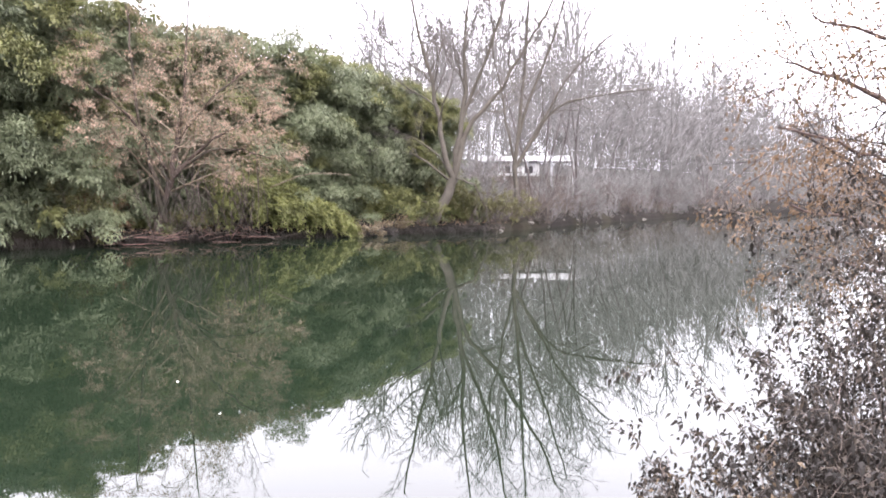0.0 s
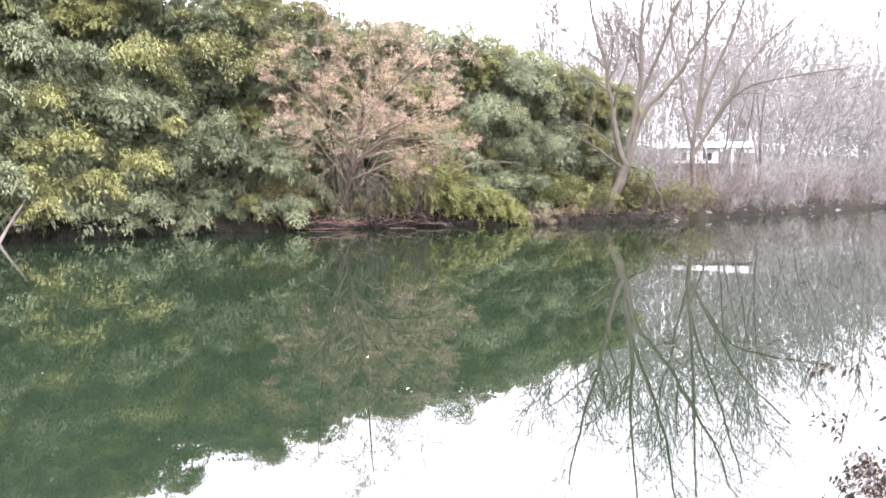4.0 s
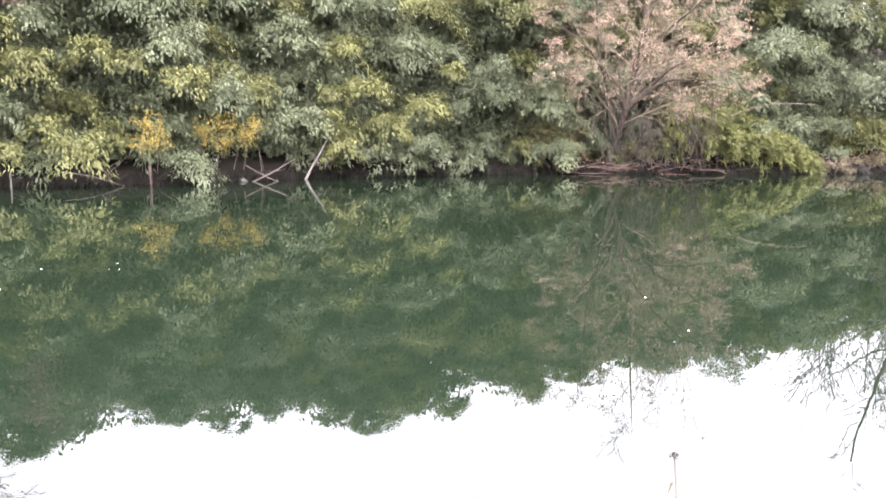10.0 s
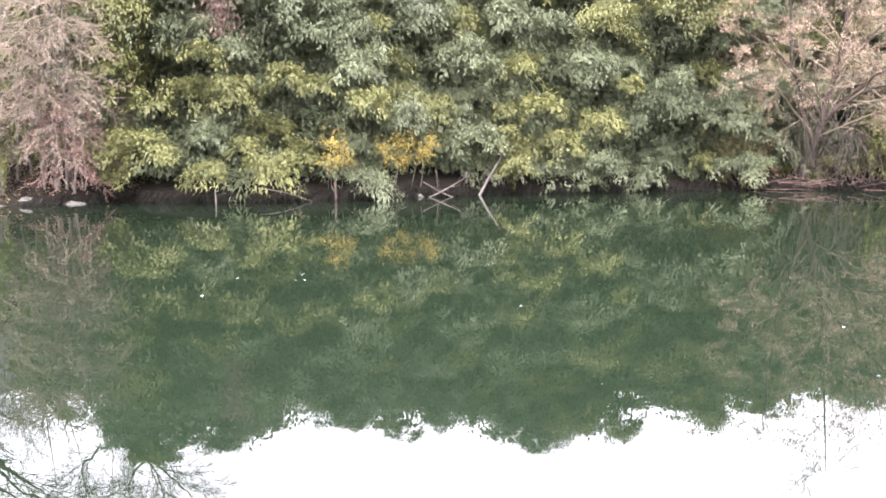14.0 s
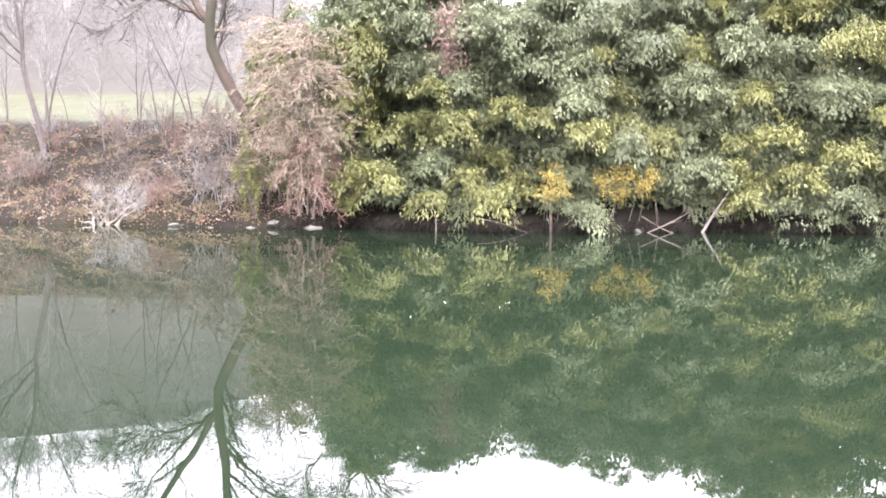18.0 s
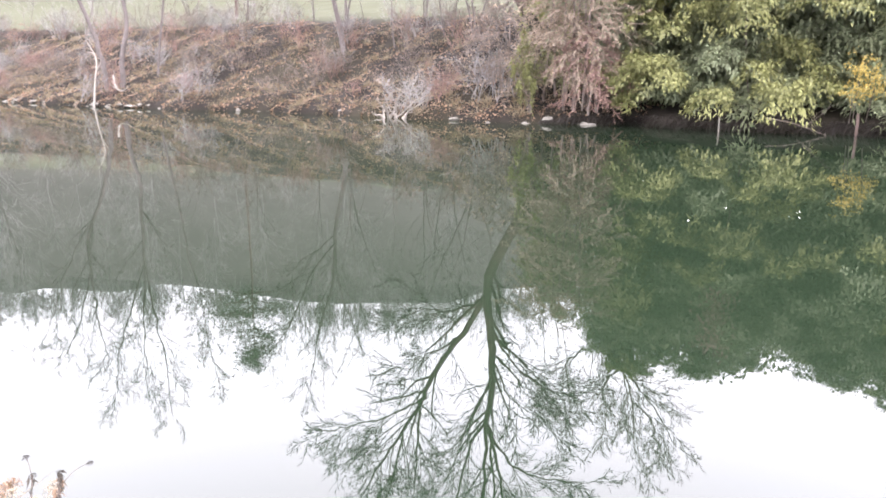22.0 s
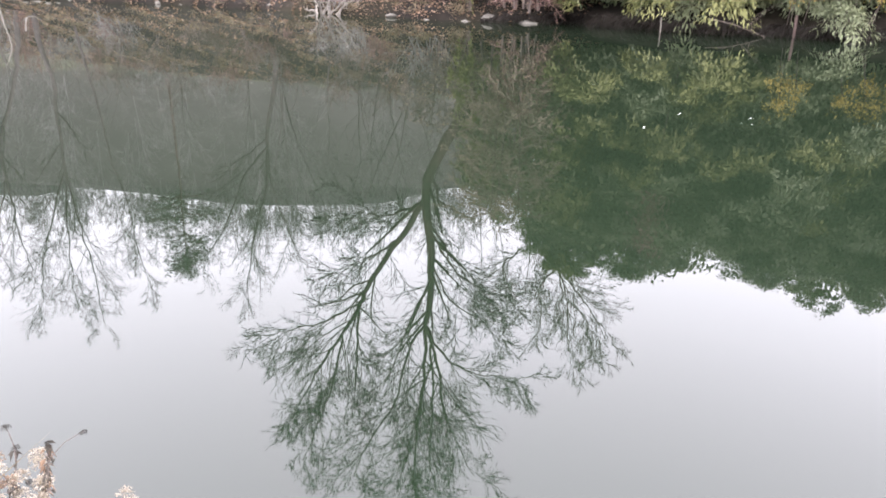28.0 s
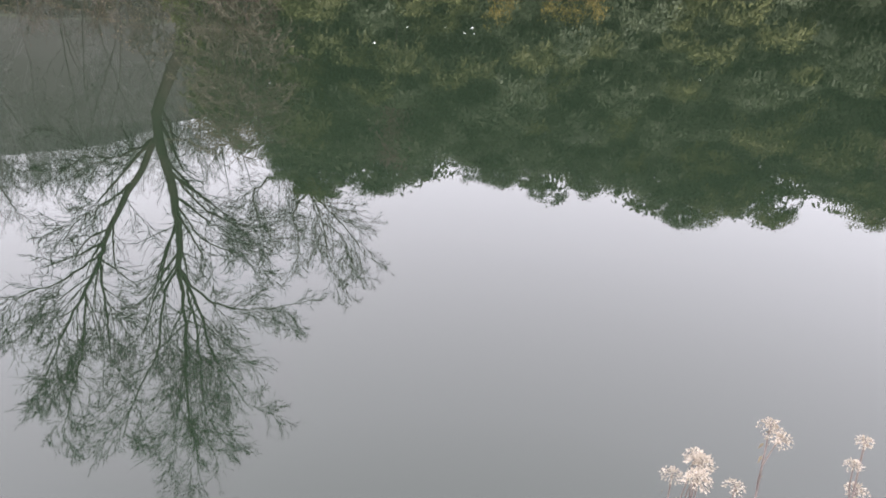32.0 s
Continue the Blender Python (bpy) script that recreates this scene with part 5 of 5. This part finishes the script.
def place_rocks():
    kinds = [rock_mesh(1, (0.55, 0.3, 0.16)), rock_mesh(2, (0.3, 0.22, 0.14)), rock_mesh(3, (0.18, 0.15, 0.1))]
    rng = np.random.default_rng(8)
    spots = [(0.1, 0, 0), (0.9, -0.1, 1), (-3.4, 0, 1), (2.9, 0.05, 1), (-9.6, 0, 0), (-10.2, 0.1, 0), (-9.0, 0.05, 1), (-22.4, -0.05, 0), (-21.6, 0, 1), (-1.2, 0.1, 2), (16.4, 0, 1), (17.4, 0.1, 1), (18.3, 0, 0)]
    spots += [(x, rng.uniform(-0.15, 0.25), int(rng.integers(3))) for x in rng.uniform(-62, -20, 46)] + [(x, rng.uniform(-0.1, 0.3), int(rng.integers(3))) for x in rng.uniform(28, 60, 20)]
    for x, d, k in spots:
        y = float(bank_y(x)) + d
        ob = new("rock", kinds[k])
        ob.matrix_world = pose(x, y, max(float(ground_z(x, y)), -0.08) - 0.02, 0, 0, rng.uniform(0, 360) if k else rng.uniform(-20, 20)) @ Matrix.Diagonal((*([rng.uniform(0.35, 1.0)] * 2), rng.uniform(0.4, 1.0), 1))
        tagged(ob, "grey weathered stone at the waterline", "rock", "stones along the waterline")


def stick(name, label, points, r0, r1, mat, twigs=0, seed=0):
    rng = np.random.default_rng(seed)
    soup = Soup()
    path = bend(points, 9)
    soup.tube(path, np.linspace(r0, r1, 9), 6)
    ob = thing(name, label, "branch")
    part("stem", soup.mesh("stem", mat), ob)
    for k in range(twigs):
        i = int(rng.integers(3, 8))
        s = Soup()
        s.tube(bend([path[i], path[i] + rng.normal(0, 0.25, 3) + UP * 0.15, path[i] + rng.normal(0, 0.5, 3) + UP * 0.3], 6), np.linspace(r1 * 1.1, 0.006, 6), 4)
        part("side_twig", s.mesh("side_twig", mat), ob)
    return ob


def place_sticks():
    by = lambda x: float(bank_y(x))
    stick("bleached_stick", "bleached stick leaning out of the river", [(-6.95, by(-6.9) - 0.5, -0.3), (-6.6, by(-6.6) - 0.3, 0.5), (-6.1, by(-6.1), 1.6)], 0.07, 0.04, PALE_BARK, 3, 1)
    stick("fallen_branch", "grey fallen branch lying in the water", [(-8.6, by(-8.6) - 0.6, -0.05), (-7.8, by(-7.8) - 0.2, 0.4), (-7.2, by(-7.2) + 0.2, 0.9)], 0.04, 0.02, TWIG, 4, 2)
    stick("fallen_branch", "thin broken branch at the waterline", [(-8.9, by(-8.9) + 0.2, 0.6), (-8.0, by(-8.0) - 0.4, 0.15), (-7.4, by(-7.4) - 0.9, -0.1)], 0.03, 0.015, TWIG, 2, 3)
    stick("wooden_stake", "pale wooden stake standing in the water", [(-15.4, by(-15.4) - 0.5, -0.4), (-15.4, by(-15.4) - 0.5, 0.2), (-15.42, by(-15.4) - 0.5, 0.5)], 0.03, 0.025, PALE_BARK)
    stick("wooden_stake", "dark wooden stake standing at the bank", [(-11.6, by(-11.6) - 0.1, -0.4), (-11.6, by(-11.6) - 0.1, 0.3), (-11.62, by(-11.6) - 0.1, 0.75)], 0.06, 0.05, BARK)
    stick("fallen_branch", "long low branch trailing over the water", [(-14.2, by(-14.2) + 0.3, 0.5), (-13.2, by(-13.2) - 0.4, 0.35), (-12.2, by(-12.2) - 0.6, 0.02)], 0.03, 0.012, TWIG, 3, 6)
    stick("arched_limb", "pale bare limb arching out of the bush", [(11.1, 40.0, float(ground_z(11.1, 40.0))), (11.9, 39.0, 2.3), (12.9, 38.3, 2.95), (14.3, 37.8, 3.42), (16.3, 37.5, 3.35)], 0.045, 0.012, STRAND, 0, 7)
    stick("white_branch", "white stripped branch standing in the water", [(-45.7, by(-45.7) - 0.4, -0.2), (-45.9, by(-45.9), 1.3), (-46.3, by(-46.3) + 0.4, 2.6), (-47.0, by(-47.0) + 0.6, 3.6)], 0.06, 0.025, PALE_BARK, 4, 8)
    stick("white_branch", "white stripped root curving over the bank", [(-45.8, by(-45.8) + 0.9, 1.7), (-45.2, by(-45.2) + 0.3, 1.0), (-44.2, by(-44.2) + 0.5, 0.9)], 0.06, 0.03, PALE_BARK, 3, 9)
    # a grey clump of roots and dead stems in the water
    rng = np.random.default_rng(44)
    ob = thing("dead_stump", "grey dead stump with a tangle of bare roots", "stump")
    for k in range(10):
        s, out = Soup(), []
        x = -28.3 + rng.normal(0, 0.3)
        turn = rng.uniform(0, 2 * np.pi)
        grow(rng, out, np.array((x, by(x) - 0.1 + rng.normal(0, 0.15), -0.1)), unit(np.array((math.cos(turn) * 0.7, math.sin(turn) * 0.5, 1.0))), rng.uniform(0.7, 2.1), 0.07, 0, [(7, 0.26, -0.02, 4, 55, 0.5, 0.25), (4, 0.28, -0.04, 2, 45, 0.5, 0.2), (2, 0.2, 0, 0, 0, 0, 0)])
        for path, radii, level in out:
            path[:, 2] = np.maximum(path[:, 2], -0.1)
            s.tube(path, np.maximum(radii, 0.008), 4)
        part("root", s.mesh("root", PALE_BARK), ob)
    # a few hanging red-brown leaves in the bamboo
    rng = np.random.default_rng(45)
    vine = thing("withered_climber", "withered reddish climber hanging in the bamboo", "climber")
    soup, stem = Soup(), Soup()
    x, y = -15.6, by(-15.6) + 1.6
    stem.tube(bend([(x, y, float(ground_z(x, y)) - 0.05), (x - 0.2, y - 0.4, 4.0), (x, y - 0.9, 9.6)], 9), np.linspace(0.03, 0.012, 9), 5)
    base = np.stack([rng.normal(x, 0.35, 900), rng.normal(y - 1.1, 0.3, 900), 6.2 + 0.32 * np.round(rng.uniform(0, 8, 900)) + rng.normal(0, 0.07, 900)], 1)
    soup.blades(base, rng.normal(0, 0.5, (900, 3)) - UP * 0.6, rng.uniform(0.1, 0.22, 900), rng.uniform(0.04, 0.08, 900), rng, 0.4)
    part("stem", stem.mesh("stem", TWIG), vine)
    part("leaves", soup.mesh("leaves", leaf_material("withered_red_leaf", (0.09, 0.055, 0.047), (0.25, 0.17, 0.145))), vine)


def box(soup, lo, hi):
    x0, y0, z0 = lo
    x1, y1, z1 = hi
    soup.add([(x0, y0, z0), (x1, y0, z0), (x1, y1, z0), (x0, y1, z0), (x0, y0, z1), (x1, y0, z1), (x1, y1, z1), (x0, y1, z1)],
             [(0, 3, 2, 1), (4, 5, 6, 7), (0, 1, 5, 4), (1, 2, 6, 5), (2, 3, 7, 6), (3, 0, 4, 7)])


def build_shed():
    at = pose(51.2, 69.7, 0, 0, 0, -38)
    g = float(ground_z(51.2, 69.7))
    ob = thing("white_shed", "low white building with a flat pale roof among trees", "building")
    ob.matrix_world = at
    pieces = {}
    for name, mat, lo, hi in (("wall", WHITE_PAINT, (-3.2, 0, g - 0.3), (1.4, 4.5, 6.1)), ("roof", GREY_METAL, (-5.0, -0.9, 6.3), (5.6, 5.2, 6.75)), ("base_wall", STONE, (-4.6, -0.4, g - 0.4), (5.2, -0.15, 4.6))):
        s = Soup()
        box(s, lo, hi)
        pieces[name] = part(name, s.mesh(name, mat, False), ob)
    for x in (-4.7, -2.4, 0.2, 2.8, 5.2):
        s = Soup()
        box(s, (x - 0.1, -0.7, g - 0.3), (x + 0.1, -0.5, 6.3))
        part("post", s.mesh("post", GREY_METAL, False), ob)
    s = Soup()
    box(s, (-5.04, -0.98, 6.22), (5.64, -0.9, 6.8))
    part("fascia", s.mesh("fascia", WHITE_PAINT, False), pieces["roof"], "white painted roof edge")
    for x in (-2.2, 0.3):
        s = Soup()
        box(s, (x - 0.45, -0.03, 4.9), (x + 0.45, -0.004, 5.7))
        part("window", s.mesh("window", DARK_OPENING, False), pieces["wall"], "dark window")


def place_flotsam():
    rng = np.random.default_rng(50)
    for x, y, k in ((2.3, 9.6, 2), (-6.0, 11.2, 4), (-5.6, 10.8, 3), (-1.3, 9.8, 1), (-17.0, 12.0, 1), (-9.0, 13.0, 1)):
        for q in range(k):
            soup = Soup()
            soup.blades(np.array([[0, 0, 0.0]]), np.array([[1.0, 0.2, 0.05]]), rng.uniform(0.03, 0.055), rng.uniform(0.018, 0.03), rng, 0.9, 0)
            ob = new("floating_leaf", soup.mesh("floating_leaf", FOAM))
            ob.matrix_world = pose(x + rng.normal(0, 0.35), y + rng.normal(0, 0.5), 0.006, 0, 0, rng.uniform(0, 360))
            tagged(ob, "pale fallen leaf floating on the water", "leaf", "leaves floating on the river")


build_litter()
place_rocks()
place_sticks()
build_shed()
place_flotsam()


def build_evergreen():
    rng = np.random.default_rng(88)
    x, y = -58.5, 25.8
    g = float(ground_z(x, y)) - 0.1
    ob = thing("evergreen_tree", "dark evergreen tree standing among bare trees on the slope", "tree")
    trunk, crown = Soup(), Soup()
    trunk.tube(bend([(x, y, g), (x + 0.2, y, g + 8), (x, y, 23.0)], 9), np.linspace(0.13, 0.03, 9), 7)
    for k in range(70):
        z = rng.uniform(16.2, 22.8)
        turn = rng.uniform(0, 2 * np.pi)
        reach = (24.5 - z) * 0.42 * rng.uniform(0.5, 1.15) + 0.5
        a = np.array((x, y, z))
        b = a + np.array((math.cos(turn) * reach, math.sin(turn) * reach, rng.uniform(-0.2, 0.7)))
        limb = bend([a, (a + b) / 2 + UP * 0.2, b], 6)
        trunk.tube(limb, np.linspace(0.05, 0.015, 6), 4)
        n = 90
        i = rng.integers(1, 6, n)
        base = limb[i] + rng.normal(0, 0.28, (n, 3))
        crown.blades(base, (b - a) + rng.normal(0, 1, (n, 3)), rng.uniform(0.15, 0.32, n), rng.uniform(0.05, 0.09, n), rng, 0.2, 0.25)
    part("trunk", trunk.mesh("trunk", BARK), ob)
    part("crown", crown.mesh("crown", HAZED_LEAF), ob, "grey-green foliage with haze in its colour")


build_evergreen()


# ---- the near bank ----
def near_shrub():
    """A withered bramble with dark curled leaves at the water's edge."""
    for seed, x, y, n, hgt, count, tilt in ((201, 3.55, 2.15, 18, 1.55, 6500, 0.2), (202, 3.3, 2.2, 12, 1.15, 3000, 0.22), (203, 3.9, 2.2, 28, 1.85, 10500, 0.2), (204, 3.05, 1.97, 34, 1.18, 13000, 0.32), (205, 2.68, 1.83, 22, 1.05, 7000, 0.28)):
        rng = np.random.default_rng(seed)
        out = []
        g = float(ground_z(x, y)) - 0.05
        for k in range(n):
            turn = rng.uniform(0, 2 * np.pi)
            grow(rng, out, np.array((x + rng.normal(0, 0.1), y + rng.normal(0, 0.1), g)), unit(np.array((math.cos(turn) * tilt, math.sin(turn) * tilt, 1.0))), hgt * rng.uniform(0.7, 1.1), 0.008, 0, [(8, 0.09, -0.01, 8, 42, 0.4, 0.25), (5, 0.14, -0.02, 3, 45, 0.5, 0.25), (3, 0.2, -0.02, 0, 0, 0, 0)])
        ob = thing("withered_bramble", "withered bramble with dark curled leaves at the water's edge", "shrub")
        soup = Soup()
        for path, radii, level in out:
            if level == 0 and soup.count:
                part("stem", soup.mesh("stem", TWIG), ob, "thin brown stem")
                soup = Soup()
            soup.tube(path, np.maximum(radii, 0.0016), 4)
        part("stem", soup.mesh("stem", TWIG), ob, "thin brown stem")
        crown = Soup()
        base, way = tips(rng, out, 1, count, 0.02)
        crown.blades(base, way * 0.5 - UP * 0.6 + rng.normal(0, 0.5, base.shape), rng.uniform(0.018, 0.038, count), rng.uniform(0.009, 0.019, count), rng, 0.3, 0.3)
        part("leaves", crown.mesh("leaves", WITHERED_LEAF), ob, "dark curled dry leaves")
        faded = Soup()
        base, way = tips(rng, out, 1, count // (2 if hgt < 1.1 else 4), 0.02)
        faded.blades(base, way * 0.5 - UP * 0.6 + rng.normal(0, 0.5, base.shape), rng.uniform(0.018, 0.036, len(base)), rng.uniform(0.008, 0.017, len(base)), rng, 0.3, 0.3)
        part("faded_leaves", faded.mesh("faded_leaves", DEAD_WEED if hgt < 1.1 else FADED_LEAF), ob, "faded tan-brown leaves")


def near_tree():
    """A small tree on the near bank whose twigs still carry orange leaves."""
    stems = [
        ([(5.6, 2.8, 0.5), (5.6, 2.9, 2.0), (5.4, 3.0, 4.2)], 0.07, 0.03, 10, 0.3, 1.6),
        ([(5.55, 2.9, 2.0), (4.9, 3.0, 2.75), (4.05, 3.1, 2.95)], 0.025, 0.006, 19, 0.15, 0.9),
        ([(5.55, 2.9, 1.9), (5.0, 3.0, 2.4), (3.95, 3.05, 2.6)], 0.02, 0.006, 19, 0.15, 0.9),
        ([(5.55, 2.9, 1.7), (5.0, 2.95, 2.0), (4.0, 3.0, 2.2)], 0.02, 0.006, 19, 0.15, 0.8),
        ([(5.55, 2.9, 1.5), (5.0, 2.9, 1.75), (4.05, 2.95, 1.95)], 0.018, 0.005, 18, 0.15, 0.7),
        ([(5.5, 2.95, 2.8), (5.0, 3.0, 3.1), (4.2, 3.05, 3.2)], 0.02, 0.006, 19, 0.15, 0.9),
        ([(5.5, 2.95, 3.1), (5.1, 3.0, 3.5), (4.4, 3.05, 3.7)], 0.018, 0.005, 10, 0.15, 0.9),
    ]
    spec = [(0, 0, 0, 0, 45, 0, 0), (6, 0.1, 0.0, 5, 42, 0.5, 0.2), (4, 0.15, -0.02, 0, 0, 0, 0)]
    rng, out = stemmed_tree(211, stems, spec)
    ob = finish_tree("orange_leaved_tree", "small near tree with sparse orange leaves on bare twigs", rng, out, 0, BARK, DARK_TWIG, 0.0025)
    crown = Soup()
    base, way = tips(rng, out, 1, 11000, 0.03)
    crown.blades(base, way * 0.4 - UP * 0.5 + rng.normal(0, 0.5, base.shape), rng.uniform(0.014, 0.03, len(base)), rng.uniform(0.009, 0.018, len(base)), rng, 0.4)
    part("leaves", crown.mesh("leaves", ORANGE_LEAF), ob, "orange and russet leaves")


def near_grass():
    rng = np.random.default_rng(221)
    for name, label, mat, n, x0, x1, o0, o1, length, width in (
        ("bank_grass", "dry matted grass on the near bank", STRAW, 5200, -5.5, 6.5, -0.1, 1.6, 0.26, 0.008),
        ("bank_grass", "green grass tufts on the near bank", GRASS_GREEN, 4200, -5.5, 6.5, 0.05, 1.8, 0.22, 0.008),
        ("dead_weeds", "tangled brown dead weeds at the water's edge", DEAD_WEED, 9500, 1.9, 4.8, -0.1, 0.8, 0.62, 0.008),
        ("bank_grass", "tall dry grass tuft beside the water", STRAW, 5500, -2.85, -2.25, 0.65, 1.5, 0.86, 0.008),
        ("bank_grass", "tall green grass tuft beside the water", GRASS_GREEN, 1000, -2.85, -2.25, 0.7, 1.5, 0.72, 0.009),
    ):
        x = rng.uniform(x0, x1, n)
        y = np.interp(x, NEAR_X, NEAR_Y) - rng.uniform(o0, o1, n)
        base = np.stack([x, y, ground_z(x, y) - 0.01], 1)
        soup = Soup()
        soup.blades(base, rng.normal(0, 0.26 if "tall" in label else 0.5, (n, 3)) + UP, (rng.uniform(0.6, 1.1, n) if "tall" in label else rng.uniform(0.5, 1.3, n)) * length, rng.uniform(0.7, 1.3, n) * width, rng, 0.2, 0.35)
        tagged(new(name, soup.mesh(name, mat)), label, "grass", kind="stuff")


def weed(seed, x, y, top, label, heads=5, mat=SEED_HEAD, head=0.05, stem_mat=TWIG):
    """A dried weed: a stalk with side stalks, curled leaves and tufted seed heads."""
    rng = np.random.default_rng(seed)
    g = float(ground_z(x, y)) - 0.03
    ob = thing("dried_weed", label, "weed", "dried weeds on the near bank")
    wood = Soup()
    end = np.array((x, y + 0.05, top))
    y = min(y, float(np.interp(x, NEAR_X, NEAR_Y)) - 0.1)
    g = float(ground_z(x, y)) - 0.03
    path = bend([(x, y, g), ((x + end[0]) / 2 + 0.02, y, (g + top) / 2), end], 9)
    wood.tube(path, np.linspace(0.0032, 0.0016, 9), 5)
    ends = [end]
    for k in range(heads - 1):
        i = int(rng.integers(4, 8))
        e = path[i] + np.array((rng.normal(0, 0.045), rng.normal(0, 0.04), rng.uniform(0.04, 0.12)))
        wood.tube(bend([path[i], (path[i] + e) / 2 + rng.normal(0, 0.01, 3), e], 5), np.linspace(0.0018, 0.001, 5), 4)
        ends.append(e)
    part("stalk", wood.mesh("stalk", stem_mat), ob, "thin dry stalk")
    for e in ends:
        s = Soup()
        n = 170
        v = unit(rng.normal(0, 1, (n, 3)) + UP * 0.3)
        spot = v * rng.uniform(0, 0.8, (n, 1)) ** 0.6 * (1, 1, 0.4) * head
        spot[:, 2] -= 0.4 * (spot[:, :2] ** 2).sum(1) / head
        s.blades(e + spot, v, rng.uniform(0.14, 0.28, n) * head, rng.uniform(0.1, 0.18, n) * head, rng, 0.2)
        part("seed_head", s.mesh("seed_head", mat), ob)
    s = Soup()
    n = 70 if x < -1 else 14
    i = rng.integers(3, 8, n)
    f = rng.uniform(0, 1, (n, 1))
    s.blades(path[i] * (1 - f) + path[i + 1] * f + rng.normal(0, 0.006, (n, 3)), rng.normal(0, 0.5, (n, 3)) - UP * 0.8, rng.uniform(0.014, 0.034, n) * (1 if x < -1 else 0.5), rng.uniform(0.005, 0.011, n) * (1 if x < -1 else 0.5), rng, 0.2, 0.4)
    part("leaves", s.mesh("leaves", (LITTER, STRAW, FADED_GRASS)[seed % 3] if x < -1 else STRAW), ob, "curled brown leaves")


def place_weeds():
    for k, (x, y, top, label, heads, mat, head) in enumerate((
        (-0.19, 1.28, 1.35, "dried weed with a pale fluffy branching seed head", 11, SEED_HEAD, 0.024),
        (-0.29, 1.28, 1.23, "dried weed with tan tufted seed heads", 9, SEED_HEAD, 0.028),
        (-0.33, 1.28, 1.18, "dried weed with a leaning tan seed head", 5, SEED_HEAD, 0.024),
        (-0.22, 1.28, 1.20, "short dried weed with tan seed heads", 4, SEED_HEAD, 0.022),
        (-0.05, 1.27, 1.38, "slim dried weed with small pale seeds", 3, SEED_HEAD, 0.018),
        (-0.04, 1.26, 1.29, "short dried weed with cream seed heads", 4, SEED_HEAD, 0.022),
        (0.75, 1.33, 1.50, "dried weed with cream flat seed heads beside the path", 6, SEED_HEAD, 0.022),
        (0.83, 1.36, 1.47, "dried weed with an orange-brown leafy top", 5, RUST_LEAF, 0.02),
        (0.30, 1.35, 1.62, "thin dry stalk with a dark bud", 2, WITHERED_LEAF, 0.010),
        (-2.47, 0.19, 1.04, "dried weed with small white seed heads", 6, SEED_HEAD, 0.030),
        (-2.47, 0.11, 1.03, "dried weed with white seed heads and brown leaves", 6, SEED_HEAD, 0.030),
        (-2.47, 0.01, 0.93, "dried weed with brown curled leaves", 7, LITTER, 0.045),
        (-2.42, 0.14, 0.91, "dried weed with dense brown curled leaves", 8, LITTER, 0.050),
        (-2.50, 0.43, 0.79, "tall dried weed with brown curled leaves", 7, LITTER, 0.035),
        (-2.47, 0.27, 0.82, "dried weed with white flat seed heads", 8, SEED_HEAD, 0.034),
        (-2.46, 0.34, 0.76, "dried weed with brown leaves low on the bank", 8, LITTER, 0.045),
        (-2.48, 0.54, 0.66, "dried weed with clustered white seed heads", 6, SEED_HEAD, 0.034),
        (-2.49, 0.49, 0.80, "thin weed stalk with dark seed pods", 4, WITHERED_LEAF, 0.016),
        (-2.48, 0.57, 0.77, "thin arching weed stalk with a dark pod", 2, WITHERED_LEAF, 0.014),
        (-2.43, 0.53, 0.70, "dried weed with cream tufted seed heads", 8, SEED_HEAD, 0.034),
        (-2.44, 0.46, 0.73, "dried weed with pale seed heads", 6, SEED_HEAD, 0.030),
        (-2.37, 0.75, 0.54, "dried weed leaning out with pale seed heads", 3, SEED_HEAD, 0.030),
        (-2.39, 0.69, 0.51, "short dried weed with pale seed heads", 4, SEED_HEAD, 0.034),
        (-2.42, 0.56, 0.82, "slim weed stalk with dark buds above the water", 3, WITHERED_LEAF, 0.014),
    )):
        weed(300 + k, x, y, top, label, heads, mat, head)


near_shrub()
near_tree()
near_grass()
place_weeds()
